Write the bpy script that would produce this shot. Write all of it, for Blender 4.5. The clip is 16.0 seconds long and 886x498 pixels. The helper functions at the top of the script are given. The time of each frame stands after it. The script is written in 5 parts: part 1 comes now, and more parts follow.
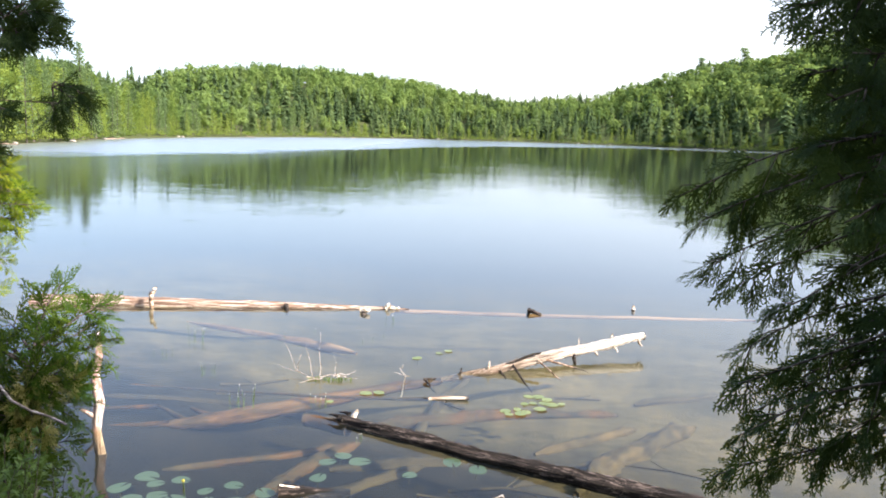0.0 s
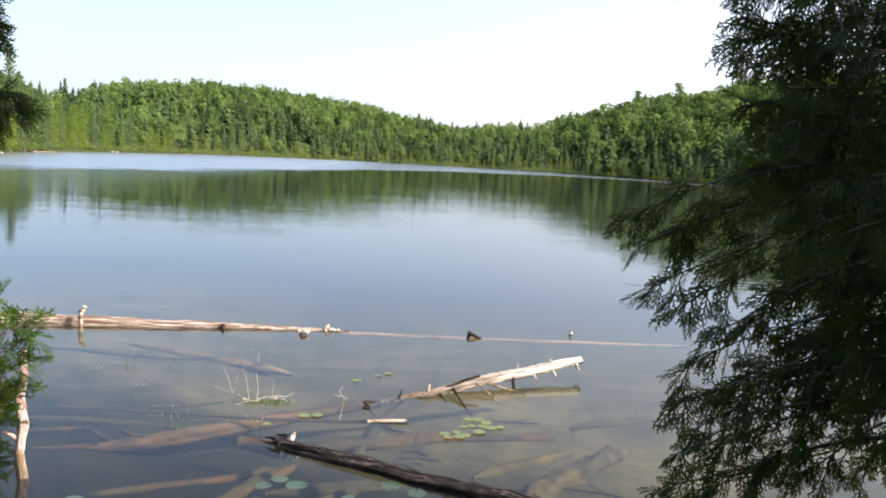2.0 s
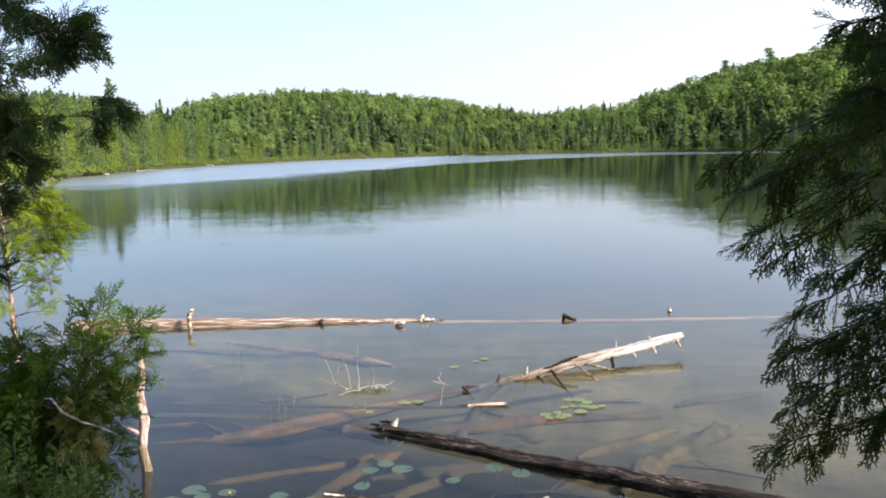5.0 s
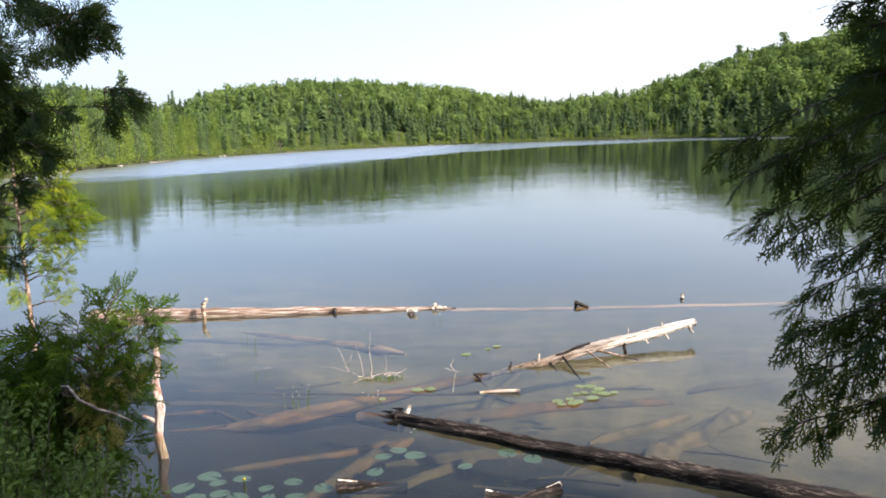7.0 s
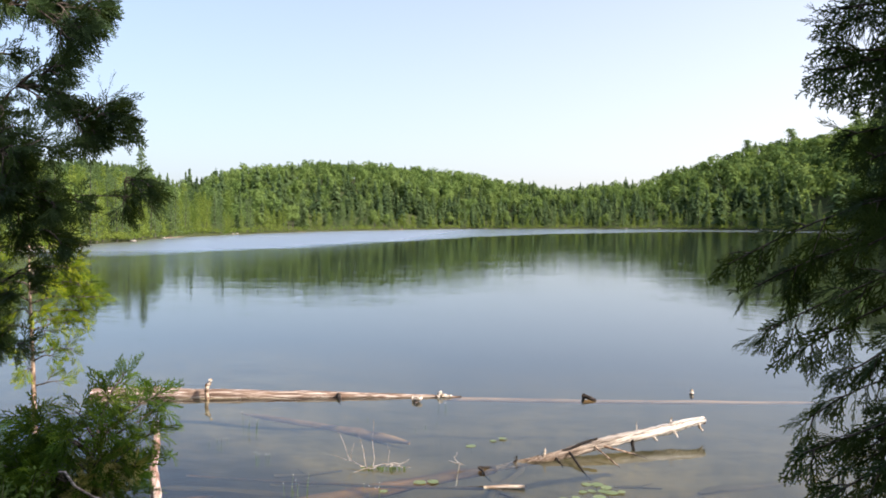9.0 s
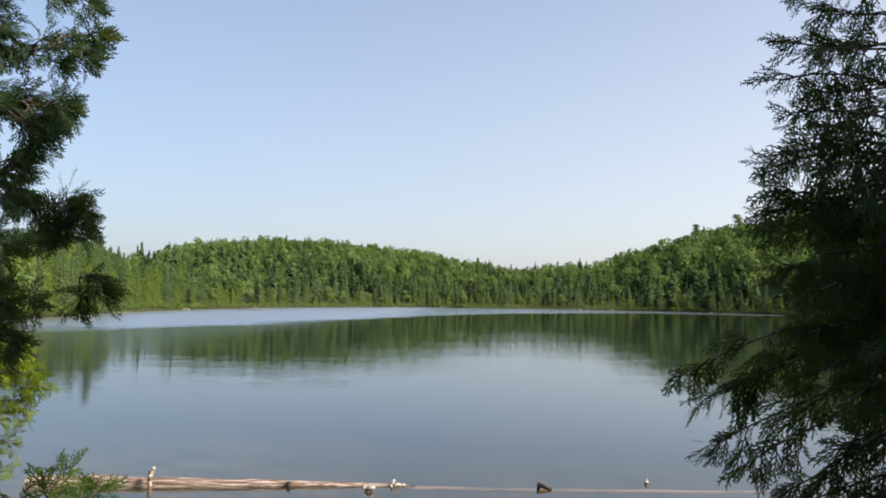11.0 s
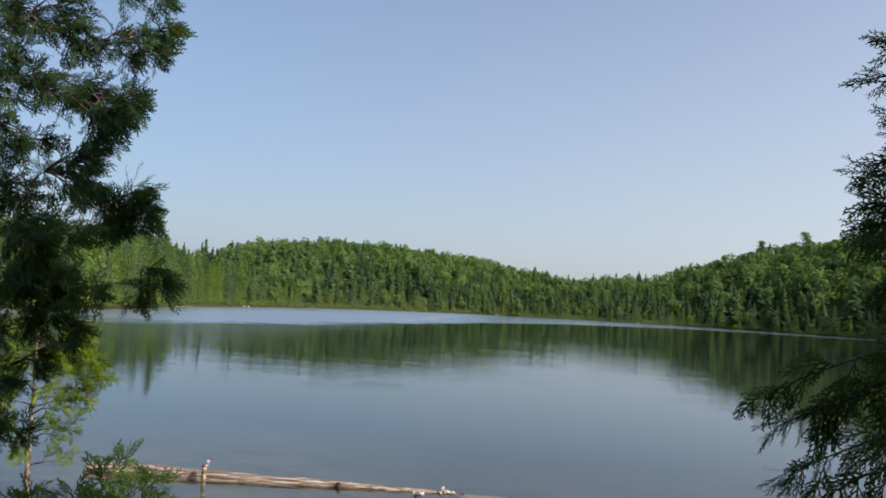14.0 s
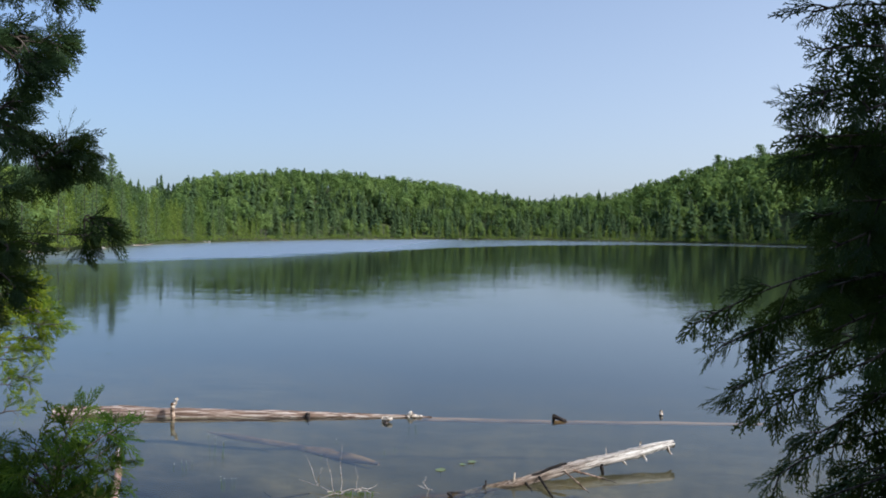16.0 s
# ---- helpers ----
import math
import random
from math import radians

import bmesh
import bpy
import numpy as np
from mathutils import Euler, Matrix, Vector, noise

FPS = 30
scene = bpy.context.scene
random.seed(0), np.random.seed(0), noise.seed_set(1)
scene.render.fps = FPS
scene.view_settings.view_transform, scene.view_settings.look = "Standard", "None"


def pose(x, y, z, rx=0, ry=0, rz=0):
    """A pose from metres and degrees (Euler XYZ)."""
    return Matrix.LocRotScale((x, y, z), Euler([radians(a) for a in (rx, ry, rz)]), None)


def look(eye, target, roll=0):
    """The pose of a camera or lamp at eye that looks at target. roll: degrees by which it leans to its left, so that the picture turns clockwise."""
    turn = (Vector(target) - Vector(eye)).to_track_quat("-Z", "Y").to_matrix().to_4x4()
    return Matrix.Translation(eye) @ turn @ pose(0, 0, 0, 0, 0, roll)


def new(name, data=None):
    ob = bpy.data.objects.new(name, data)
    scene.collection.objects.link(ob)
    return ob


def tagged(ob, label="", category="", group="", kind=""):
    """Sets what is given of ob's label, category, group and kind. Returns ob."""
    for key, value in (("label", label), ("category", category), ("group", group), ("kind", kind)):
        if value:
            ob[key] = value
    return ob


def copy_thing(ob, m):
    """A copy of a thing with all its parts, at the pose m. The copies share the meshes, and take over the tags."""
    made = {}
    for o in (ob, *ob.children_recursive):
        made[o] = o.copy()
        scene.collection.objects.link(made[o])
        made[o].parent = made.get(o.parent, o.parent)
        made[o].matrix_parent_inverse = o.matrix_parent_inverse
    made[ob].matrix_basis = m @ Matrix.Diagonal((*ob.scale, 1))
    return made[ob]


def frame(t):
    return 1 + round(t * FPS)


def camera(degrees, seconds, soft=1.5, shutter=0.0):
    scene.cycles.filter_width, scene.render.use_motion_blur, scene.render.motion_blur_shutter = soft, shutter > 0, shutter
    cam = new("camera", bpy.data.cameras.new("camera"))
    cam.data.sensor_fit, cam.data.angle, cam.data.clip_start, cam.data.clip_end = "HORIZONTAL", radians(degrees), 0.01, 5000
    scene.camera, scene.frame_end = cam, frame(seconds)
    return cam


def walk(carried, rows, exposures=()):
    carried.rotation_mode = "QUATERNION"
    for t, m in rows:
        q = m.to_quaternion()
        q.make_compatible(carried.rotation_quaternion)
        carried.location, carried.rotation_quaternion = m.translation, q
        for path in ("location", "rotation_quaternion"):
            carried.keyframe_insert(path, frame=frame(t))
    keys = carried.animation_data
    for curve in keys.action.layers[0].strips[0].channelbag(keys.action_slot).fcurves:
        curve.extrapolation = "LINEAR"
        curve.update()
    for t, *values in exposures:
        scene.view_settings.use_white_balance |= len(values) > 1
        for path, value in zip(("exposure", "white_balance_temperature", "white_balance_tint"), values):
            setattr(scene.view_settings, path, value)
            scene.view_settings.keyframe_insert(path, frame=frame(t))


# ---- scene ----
cam = camera(60.0, 16.0, 1.8)
PATH = [
    (0, (0.027, -0.076, 2.64), (-0.008, 1.901, 2.339), 1.8),
    (0.5, (0.02, -0.107, 2.638), (0.025, 1.881, 2.418), 2.2),
    (1, (0.026, -0.086, 2.641), (0.144, 1.898, 2.415), 1.0),
    (1.5, (0.019, -0.092, 2.641), (0.192, 1.887, 2.407), 1.3),
    (2, (-0.001, -0.098, 2.627), (0.118, 1.885, 2.394), 3.5),
    (2.5, (0.013, -0.022, 2.62), (-0.014, 1.962, 2.368), 1.9),
    (3, (0.016, -0.036, 2.613), (-0.071, 1.949, 2.382), 0.1),
    (3.5, (0.016, -0.044, 2.616), (-0.072, 1.943, 2.41), -0.2),
    (4, (0.011, -0.045, 2.604), (-0.092, 1.943, 2.412), -0.4),
    (4.5, (0.018, -0.035, 2.593), (-0.117, 1.952, 2.418), -1.1),
    (5, (0.003, -0.113, 2.549), (-0.11, 1.867, 2.29), -1.1),
    (5.2, (-0.001, -0.117, 2.546), (-0.122, 1.857, 2.25), -1.8),
    (7.3, (0.03, -0.132, 2.538), (-0.125, 1.842, 2.256), -1.4),
    (7.5, (0.039, -0.13, 2.532), (-0.159, 1.843, 2.27), 0.1),
    (8, (0.041, -0.133, 2.551), (-0.138, 1.853, 2.39), -1.1),
    (8.5, (0.028, -0.129, 2.564), (-0.141, 1.859, 2.425), 0.6),
    (9, (0.021, -0.144, 2.599), (-0.146, 1.848, 2.528), -0.0),
    (9.5, (0.018, -0.169, 2.643), (-0.104, 1.827, 2.579), -0.3),
    (10, (0.018, -0.219, 2.687), (-0.065, 1.779, 2.695), 1.0),
    (10.2, (0.016, -0.22, 2.69), (-0.046, 1.778, 2.734), 0.3),
    (12.5, (0.007, -0.094, 2.709), (-0.088, 1.895, 2.894), 3.9),
    (13, (-0.023, -0.107, 2.705), (-0.188, 1.876, 2.902), 3.9),
    (13.5, (-0.005, -0.095, 2.696), (-0.212, 1.887, 2.869), 2.5),
    (14, (-0.006, -0.103, 2.695), (-0.209, 1.881, 2.84), 3.2),
    (14.5, (0.021, -0.073, 2.696), (-0.189, 1.913, 2.808), 1.9),
    (15, (0.024, -0.097, 2.696), (-0.15, 1.894, 2.786), 1.6),
    (15.5, (0.031, -0.12, 2.712), (-0.065, 1.878, 2.746), 1.0),
    (16, (0.042, -0.098, 2.738), (-0.057, 1.899, 2.693), 0.7),
]
walk(cam, [(t, look(eye, target, roll)) for t, eye, target, roll in PATH],
     [(0, 1.84, 6800, 16), (0.5, 1.56, 6750, 16), (1, 1.39, 6750, 15), (5, 1.24, 6700, 15), (8, 1.35, 6800, 17), (9, 1.12, 6850, 17), (9.5, 0.96, 6850, 15), (10.0, 0.93, 6950, 15), (12.5, 0.41, 6550, 12), (14.3, 0.38, 6350, 11), (15, 0.34, 5950, 11), (15.5, 0.35, 5850, 11), (16, 0.43, 5850, 12)])

# ---------- light ----------
SUN_AZ, SUN_EL = 114.0, 36.0          # degrees right of +y, degrees above the horizon
world = bpy.data.worlds.new("sky")
scene.world = world
world.use_nodes = True
wn = world.node_tree
wn.nodes.clear()
sky = wn.nodes.new("ShaderNodeTexSky")
sky.sky_type = "NISHITA"
sky.sun_disc = False
sky.sun_elevation = radians(SUN_EL)
sky.sun_rotation = radians(SUN_AZ)
sky.air_density, sky.dust_density, sky.ozone_density = 1.0, 2.2, 1.8
bg = wn.nodes.new("ShaderNodeBackground")
bg.inputs["Strength"].default_value = 0.135
wout = wn.nodes.new("ShaderNodeOutputWorld")
haze = wn.nodes.new("ShaderNodeMix")
haze.data_type = "RGBA"
# the haze thins with height and grows brighter towards the sun's side of the sky
aim = wn.nodes.new("ShaderNodeTexCoord")
rise = wn.nodes.new("ShaderNodeSeparateXYZ")
wn.links.new(aim.outputs["Generated"], rise.inputs[0])
thin = wn.nodes.new("ShaderNodeMapRange")
thin.interpolation_type = "SMOOTHSTEP"
thin.inputs[1].default_value, thin.inputs[2].default_value = 0.0, 0.6
thin.inputs[3].default_value, thin.inputs[4].default_value = 0.54, 0.16
wn.links.new(rise.outputs[2], thin.inputs[0])
wn.links.new(thin.outputs[0], haze.inputs[0])
toward = wn.nodes.new("ShaderNodeVectorMath")
toward.operation = "DOT_PRODUCT"
toward.inputs[1].default_value = (math.sin(radians(SUN_AZ)), math.cos(radians(SUN_AZ)), 0)
wn.links.new(aim.outputs["Generated"], toward.inputs[0])
lobe = wn.nodes.new("ShaderNodeMapRange")
lobe.inputs[1].default_value, lobe.inputs[2].default_value = -1.0, 1.0
wn.links.new(toward.outputs["Value"], lobe.inputs[0])
veil = wn.nodes.new("ShaderNodeMix")
veil.data_type = "RGBA"
veil.inputs[6].default_value = (1.2, 1.8, 2.7, 1.0)
veil.inputs[7].default_value = (6.9, 6.7, 6.4, 1.0)
wn.links.new(lobe.outputs[0], veil.inputs[0])
wn.links.new(veil.outputs[2], haze.inputs[7])
wn.links.new(sky.outputs[0], haze.inputs[6])
wn.links.new(haze.outputs[2], bg.inputs[0])
wn.links.new(bg.outputs[0], wout.inputs[0])

sun_data = bpy.data.lights.new("sun", "SUN")
sun_data.energy, sun_data.angle, sun_data.color = 4.0, radians(0.6), (1.0, 0.93, 0.82)
sun = new("sun", sun_data)
_d = Vector((math.sin(radians(SUN_AZ)) * math.cos(radians(SUN_EL)), math.cos(radians(SUN_AZ)) * math.cos(radians(SUN_EL)), math.sin(radians(SUN_EL))))
sun.matrix_world = look(_d * 60, (0, 0, 0))


# ---------- materials ----------
def node_mat(name):
    m = bpy.data.materials.new(name)
    m.use_nodes = True
    nt = m.node_tree
    nt.nodes.clear()
    out = nt.nodes.new("ShaderNodeOutputMaterial")
    return m, nt, out


def add(nt, kind, **props):
    n = nt.nodes.new(kind)
    for k, v in props.items():
        n.inputs[k].default_value = v
    return n


def coords(nt, scale=(1, 1, 1), space="Object"):
    tc = nt.nodes.new("ShaderNodeTexCoord")
    mp = nt.nodes.new("ShaderNodeMapping")
    mp.inputs["Scale"].default_value = scale
    nt.links.new(tc.outputs[space], mp.inputs[0])
    return mp.outputs[0]


def ramp(nt, fac, stops):
    r = nt.nodes.new("ShaderNodeValToRGB")
    el = r.color_ramp.elements
    while len(el) < len(stops):
        el.new(0.5)
    for e, (p, c) in zip(el, stops):
        e.position, e.color = p, (*c, 1)
    nt.links.new(fac, r.inputs[0])
    return r.outputs[0]


def mixed(nt, fac, a, b, blend="MIX"):
    n = nt.nodes.new("ShaderNodeMix")
    n.data_type, n.blend_type = "RGBA", blend
    if isinstance(fac, (int, float)):
        n.inputs[0].default_value = fac
    else:
        nt.links.new(fac, n.inputs[0])
    for slot, v in ((6, a), (7, b)):
        if isinstance(v, tuple):
            n.inputs[slot].default_value = (*v, 1)
        else:
            nt.links.new(v, n.inputs[slot])
    return n.outputs[2]


def noise_out(nt, vec, scale, detail=4.0, rough=0.55):
    n = add(nt, "ShaderNodeTexNoise", Scale=scale, Detail=detail, Roughness=rough)
    nt.links.new(vec, n.inputs["Vector"])
    return n.outputs["Fac"]


def bumped(nt, height, strength, distance):
    b = add(nt, "ShaderNodeBump", Strength=strength, Distance=distance)
    nt.links.new(height, b.inputs["Height"])
    return b.outputs[0]


def surface(nt, out, colour, rough=0.8, normal=None, spec=0.3):
    p = add(nt, "ShaderNodeBsdfPrincipled", Roughness=rough)
    p.inputs["Specular IOR Level"].default_value = spec
    if isinstance(colour, tuple):
        p.inputs["Base Color"].default_value = (*colour, 1)
    else:
        nt.links.new(colour, p.inputs["Base Color"])
    if normal is not None:
        nt.links.new(normal, p.inputs["Normal"])
    nt.links.new(p.outputs[0], out.inputs[0])
    return p


def wood_mat(name, dark, mid, light, grain=(2.0, 26.0, 26.0), rough=0.85, bump=0.5, patch=None):
    """Weathered wood, the grain along the log's own x."""
    m, nt, out = node_mat(name)
    g = noise_out(nt, coords(nt, grain), 1.0, 6, 0.65)
    blot = noise_out(nt, coords(nt, (1.6, 4, 4)), 1.3, 3)
    col = ramp(nt, g, [(0.40, dark), (0.49, mid), (0.58, light)])
    crack = noise_out(nt, coords(nt, (grain[0] * 2.2, grain[1] * 2.4, grain[2] * 2.4)), 1.0, 3, 0.6)
    col = mixed(nt, ramp(nt, crack, [(0.30, (1, 1, 1)), (0.42, (0, 0, 0))]), col, dark)
    if patch:
        mask = ramp(nt, blot, [(0.46, (0, 0, 0)), (0.6, (1, 1, 1))])
        col = mixed(nt, mask, col, mixed(nt, 0.5, col, patch))
    surface(nt, out, col, rough, bumped(nt, g, bump, 0.02), 0.25)
    return m


def leaf_mat(name, shades, trans=0.3, rough=0.55, spec=0.35, sway=0.5, stand=0.0, single=0.55, glow=0.35):
    """Foliage: colour changes from leaf to leaf and in larger patches, with light passing through."""
    m, nt, out = node_mat(name)
    geo = nt.nodes.new("ShaderNodeNewGeometry")
    oi = nt.nodes.new("ShaderNodeObjectInfo")
    patch = noise_out(nt, coords(nt), sway, 3)
    if stand:
        vor = nt.nodes.new("ShaderNodeTexVoronoi")
        vor.inputs["Scale"].default_value = stand
        nt.links.new(coords(nt, (1, 1, 0.12)), vor.inputs["Vector"])
        grey = nt.nodes.new("ShaderNodeSeparateColor")
        nt.links.new(vor.outputs["Color"], grey.inputs[0])
        both = nt.nodes.new("ShaderNodeMath")
        both.operation = "MULTIPLY_ADD"
        nt.links.new(grey.outputs[0], both.inputs[0])
        both.inputs[1].default_value = 0.75
        off = nt.nodes.new("ShaderNodeMath")
        off.operation = "MULTIPLY_ADD"
        nt.links.new(patch, off.inputs[0])
        off.inputs[1].default_value, off.inputs[2].default_value = 1.0, -0.28
        nt.links.new(off.outputs[0], both.inputs[2])
        patch = both.outputs[0]
    mx = nt.nodes.new("ShaderNodeMath")
    mx.operation = "MULTIPLY_ADD"
    nt.links.new(geo.outputs["Random Per Island"], mx.inputs[0])
    mx.inputs[1].default_value = single
    ad = nt.nodes.new("ShaderNodeMath")
    ad.operation = "MULTIPLY_ADD"
    nt.links.new(patch, ad.inputs[0])
    ad.inputs[1].default_value = 1.1 - single
    oo = nt.nodes.new("ShaderNodeMath")
    oo.operation = "MULTIPLY_ADD"
    nt.links.new(oi.outputs["Random"], oo.inputs[0])
    oo.inputs[1].default_value, oo.inputs[2].default_value = 0.22, -0.15
    nt.links.new(oo.outputs[0], ad.inputs[2])
    nt.links.new(ad.outputs[0], mx.inputs[2])
    k = len(shades) - 1
    col = ramp(nt, mx.outputs[0], [(0.12 + 0.76 * i / k, c) for i, c in enumerate(shades)])
    p = surface(nt, out, col, rough, None, spec)
    tr = nt.nodes.new("ShaderNodeBsdfTranslucent")
    nt.links.new(mixed(nt, glow, col, (0.30, 0.36, 0.02)), tr.inputs[0])
    ms = nt.nodes.new("ShaderNodeMixShader")
    ms.inputs[0].default_value = trans
    nt.links.new(p.outputs[0], ms.inputs[1])
    nt.links.new(tr.outputs[0], ms.inputs[2])
    nt.links.new(ms.outputs[0], out.inputs[0])
    return m


def sunk_mat(name, pale, dark):
    """Waterlogged wood half hidden by drifts of silt."""
    m, nt, out = node_mat(name)
    geo = nt.nodes.new("ShaderNodeNewGeometry")
    g = noise_out(nt, coords(nt, (1.5, 9, 9)), 1.0, 5, 0.65)
    wood = ramp(nt, g, [(0.32, dark), (0.68, pale)])
    silt = ramp(nt, noise_out(nt, geo.outputs["Position"], 7.0, 5, 0.7), [(0.35, (0.025, 0.022, 0.017)), (0.65, (0.07, 0.056, 0.036))])
    drift = ramp(nt, noise_out(nt, geo.outputs["Position"], 2.6, 5, 0.65), [(0.32, (0, 0, 0)), (0.60, (1, 1, 1))])
    surface(nt, out, mixed(nt, drift, wood, silt), 0.95, bumped(nt, g, 0.7, 0.03), 0.15)
    return m


def char_mat():
    """Black rotten wood: cracked along the grain, flecked with pale worn splinters."""
    m, nt, out = node_mat("dark_rotten_log")
    v = coords(nt, (5, 60, 60))
    g = noise_out(nt, v, 1.0, 6, 0.7)
    base = ramp(nt, g, [(0.35, (0.003, 0.0026, 0.0024)), (0.56, (0.022, 0.017, 0.014)), (0.72, (0.085, 0.064, 0.052))])
    fleck = ramp(nt, noise_out(nt, coords(nt, (4.5, 26, 26)), 1.3, 7, 0.8), [(0.53, (0, 0, 0)), (0.60, (1, 1, 1))])
    where = ramp(nt, noise_out(nt, coords(nt), 2.2, 2), [(0.38, (0.1, 0.1, 0.1)), (0.55, (0.8, 0.8, 0.8))])
    col = mixed(nt, mixed(nt, 1.0, fleck, where, "MULTIPLY"), base, (0.24, 0.19, 0.165))
    surface(nt, out, col, 0.85, bumped(nt, g, 1.0, 0.03), 0.25)
    return m


def lean_mat():
    """Bare log: brown and weathered at the foot, bleached towards the raised end, with long cracks."""
    m, nt, out = node_mat("leaning_log_wood")
    g = noise_out(nt, coords(nt, (2.6, 58, 58)), 1.0, 7, 0.7)
    sep = nt.nodes.new("ShaderNodeSeparateXYZ")
    nt.links.new(coords(nt), sep.inputs[0])
    way = nt.nodes.new("ShaderNodeMath")
    way.operation = "MULTIPLY_ADD"
    nt.links.new(noise_out(nt, coords(nt, (1, 6, 6)), 2.5, 4), way.inputs[0])
    way.inputs[1].default_value = 1.6
    nt.links.new(sep.outputs[0], way.inputs[2])
    up = nt.nodes.new("ShaderNodeMapRange")
    up.inputs[1].default_value, up.inputs[2].default_value = -0.1, 1.7
    nt.links.new(way.outputs[0], up.inputs[0])
    foot = ramp(nt, g, [(0.36, (0.05, 0.036, 0.027)), (0.52, (0.20, 0.145, 0.105)), (0.7, (0.42, 0.35, 0.28))])
    tip = ramp(nt, g, [(0.39, (0.07, 0.055, 0.044)), (0.47, (0.45, 0.41, 0.355)), (0.60, (0.78, 0.75, 0.70))])
    surface(nt, out, mixed(nt, up.outputs[0], foot, tip), 0.8, bumped(nt, g, 1.0, 0.03), 0.25)
    return m


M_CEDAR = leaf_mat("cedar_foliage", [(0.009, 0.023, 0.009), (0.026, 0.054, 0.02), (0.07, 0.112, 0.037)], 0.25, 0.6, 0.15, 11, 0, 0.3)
# Brighter, yellower cedar green: the young tree's sunlight is put into its colour.
M_CEDAR_LIT = leaf_mat("sunlit_cedar_foliage", [(0.012, 0.040, 0.004), (0.075, 0.135, 0.010), (0.27, 0.30, 0.016)], 0.25, 0.65, 0.08, sway=9, single=0.6)
# Rusty inner sprays; their brighter yellow stands in for sun reaching them.
M_RUST_LIT = leaf_mat("rusty_lit_foliage", [(0.14, 0.135, 0.04), (0.26, 0.25, 0.07), (0.38, 0.345, 0.11)], 0.35, sway=4)
# Conifer and broadleaf greens have distance haze put in: paler, blue raised.
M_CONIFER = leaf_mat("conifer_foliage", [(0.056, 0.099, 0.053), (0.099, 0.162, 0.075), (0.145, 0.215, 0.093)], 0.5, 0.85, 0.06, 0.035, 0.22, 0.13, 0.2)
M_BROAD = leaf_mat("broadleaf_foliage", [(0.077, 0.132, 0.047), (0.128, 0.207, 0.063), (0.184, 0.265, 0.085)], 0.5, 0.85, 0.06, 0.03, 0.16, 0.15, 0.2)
M_SHRUB = leaf_mat("shrub_foliage", [(0.04, 0.085, 0.022), (0.085, 0.165, 0.04), (0.15, 0.25, 0.065)], 0.38, sway=2)
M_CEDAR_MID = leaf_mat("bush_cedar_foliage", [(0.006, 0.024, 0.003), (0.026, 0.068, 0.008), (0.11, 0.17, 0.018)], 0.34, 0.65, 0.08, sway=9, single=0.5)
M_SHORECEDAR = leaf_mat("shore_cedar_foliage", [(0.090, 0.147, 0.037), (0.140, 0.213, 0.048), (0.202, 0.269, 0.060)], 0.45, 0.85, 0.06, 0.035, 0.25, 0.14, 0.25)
M_PAD = leaf_mat("lily_leaf", [(0.065, 0.10, 0.036), (0.10, 0.142, 0.046), (0.155, 0.195, 0.075)], 0.1, 0.4, 0.5, 4)
M_PADBLUE = leaf_mat("awash_lily_leaf", [(0.030, 0.062, 0.044), (0.050, 0.092, 0.066), (0.080, 0.124, 0.092)], 0.1, 0.4, 0.5, 9)
M_SUNKLEAF = leaf_mat("drowned_stalk", [(0.08, 0.07, 0.03), (0.12, 0.11, 0.05)], 0.1)
M_YELLOW = leaf_mat("lily_bud_yellow", [(0.25, 0.21, 0.03), (0.36, 0.31, 0.05)], 0.2)
M_BUTTON = leaf_mat("white_button", [(0.7, 0.7, 0.66), (0.82, 0.82, 0.78)], 0.2)
M_BARK = wood_mat("cedar_bark", (0.035, 0.027, 0.021), (0.085, 0.068, 0.055), (0.17, 0.14, 0.115), (40, 40, 4))
M_TWIG = wood_mat("grey_twig", (0.16, 0.135, 0.11), (0.33, 0.285, 0.245), (0.52, 0.47, 0.42), (8, 60, 60))
M_FARBARK = wood_mat("far_bark", (0.03, 0.025, 0.022), (0.07, 0.06, 0.055), (0.15, 0.13, 0.12), (8, 8, 1))
M_LOG = wood_mat("sun_bleached_log", (0.075, 0.048, 0.036), (0.23, 0.16, 0.122), (0.56, 0.49, 0.43), (2.6, 38, 38), 0.8, 0.8, (0.20, 0.13, 0.09))
M_WHITE = wood_mat("bare_white_wood", (0.14, 0.095, 0.065), (0.47, 0.385, 0.30), (0.78, 0.73, 0.66), (2.6, 40, 40), 0.75, 0.8, (0.36, 0.22, 0.12))
M_CHAR = char_mat()
M_SUNK = sunk_mat("sunken_log", (0.15, 0.07, 0.024), (0.04, 0.024, 0.012))
M_DROWNED = wood_mat("drowned_trunk", (0.045, 0.025, 0.013), (0.105, 0.053, 0.023), (0.165, 0.088, 0.04), (1.6, 16, 16), 0.95, 0.6, (0.085, 0.062, 0.038))
M_TAN = sunk_mat("tan_sunken_log", (0.15, 0.105, 0.052), (0.07, 0.052, 0.030))
M_SILT = sunk_mat("silted_log", (0.075, 0.058, 0.034), (0.032, 0.027, 0.018))
M_LEAN = lean_mat()
M_PALE = wood_mat("pale_drowned_wood", (0.115, 0.065, 0.035), (0.21, 0.125, 0.07), (0.30, 0.19, 0.12), (1.2, 10, 10), 0.95, 0.4)
M_KNOB = wood_mat("white_knot_wood", (0.18, 0.14, 0.10), (0.42, 0.36, 0.29), (0.64, 0.58, 0.51), (16, 16, 16), 0.8, 0.7)
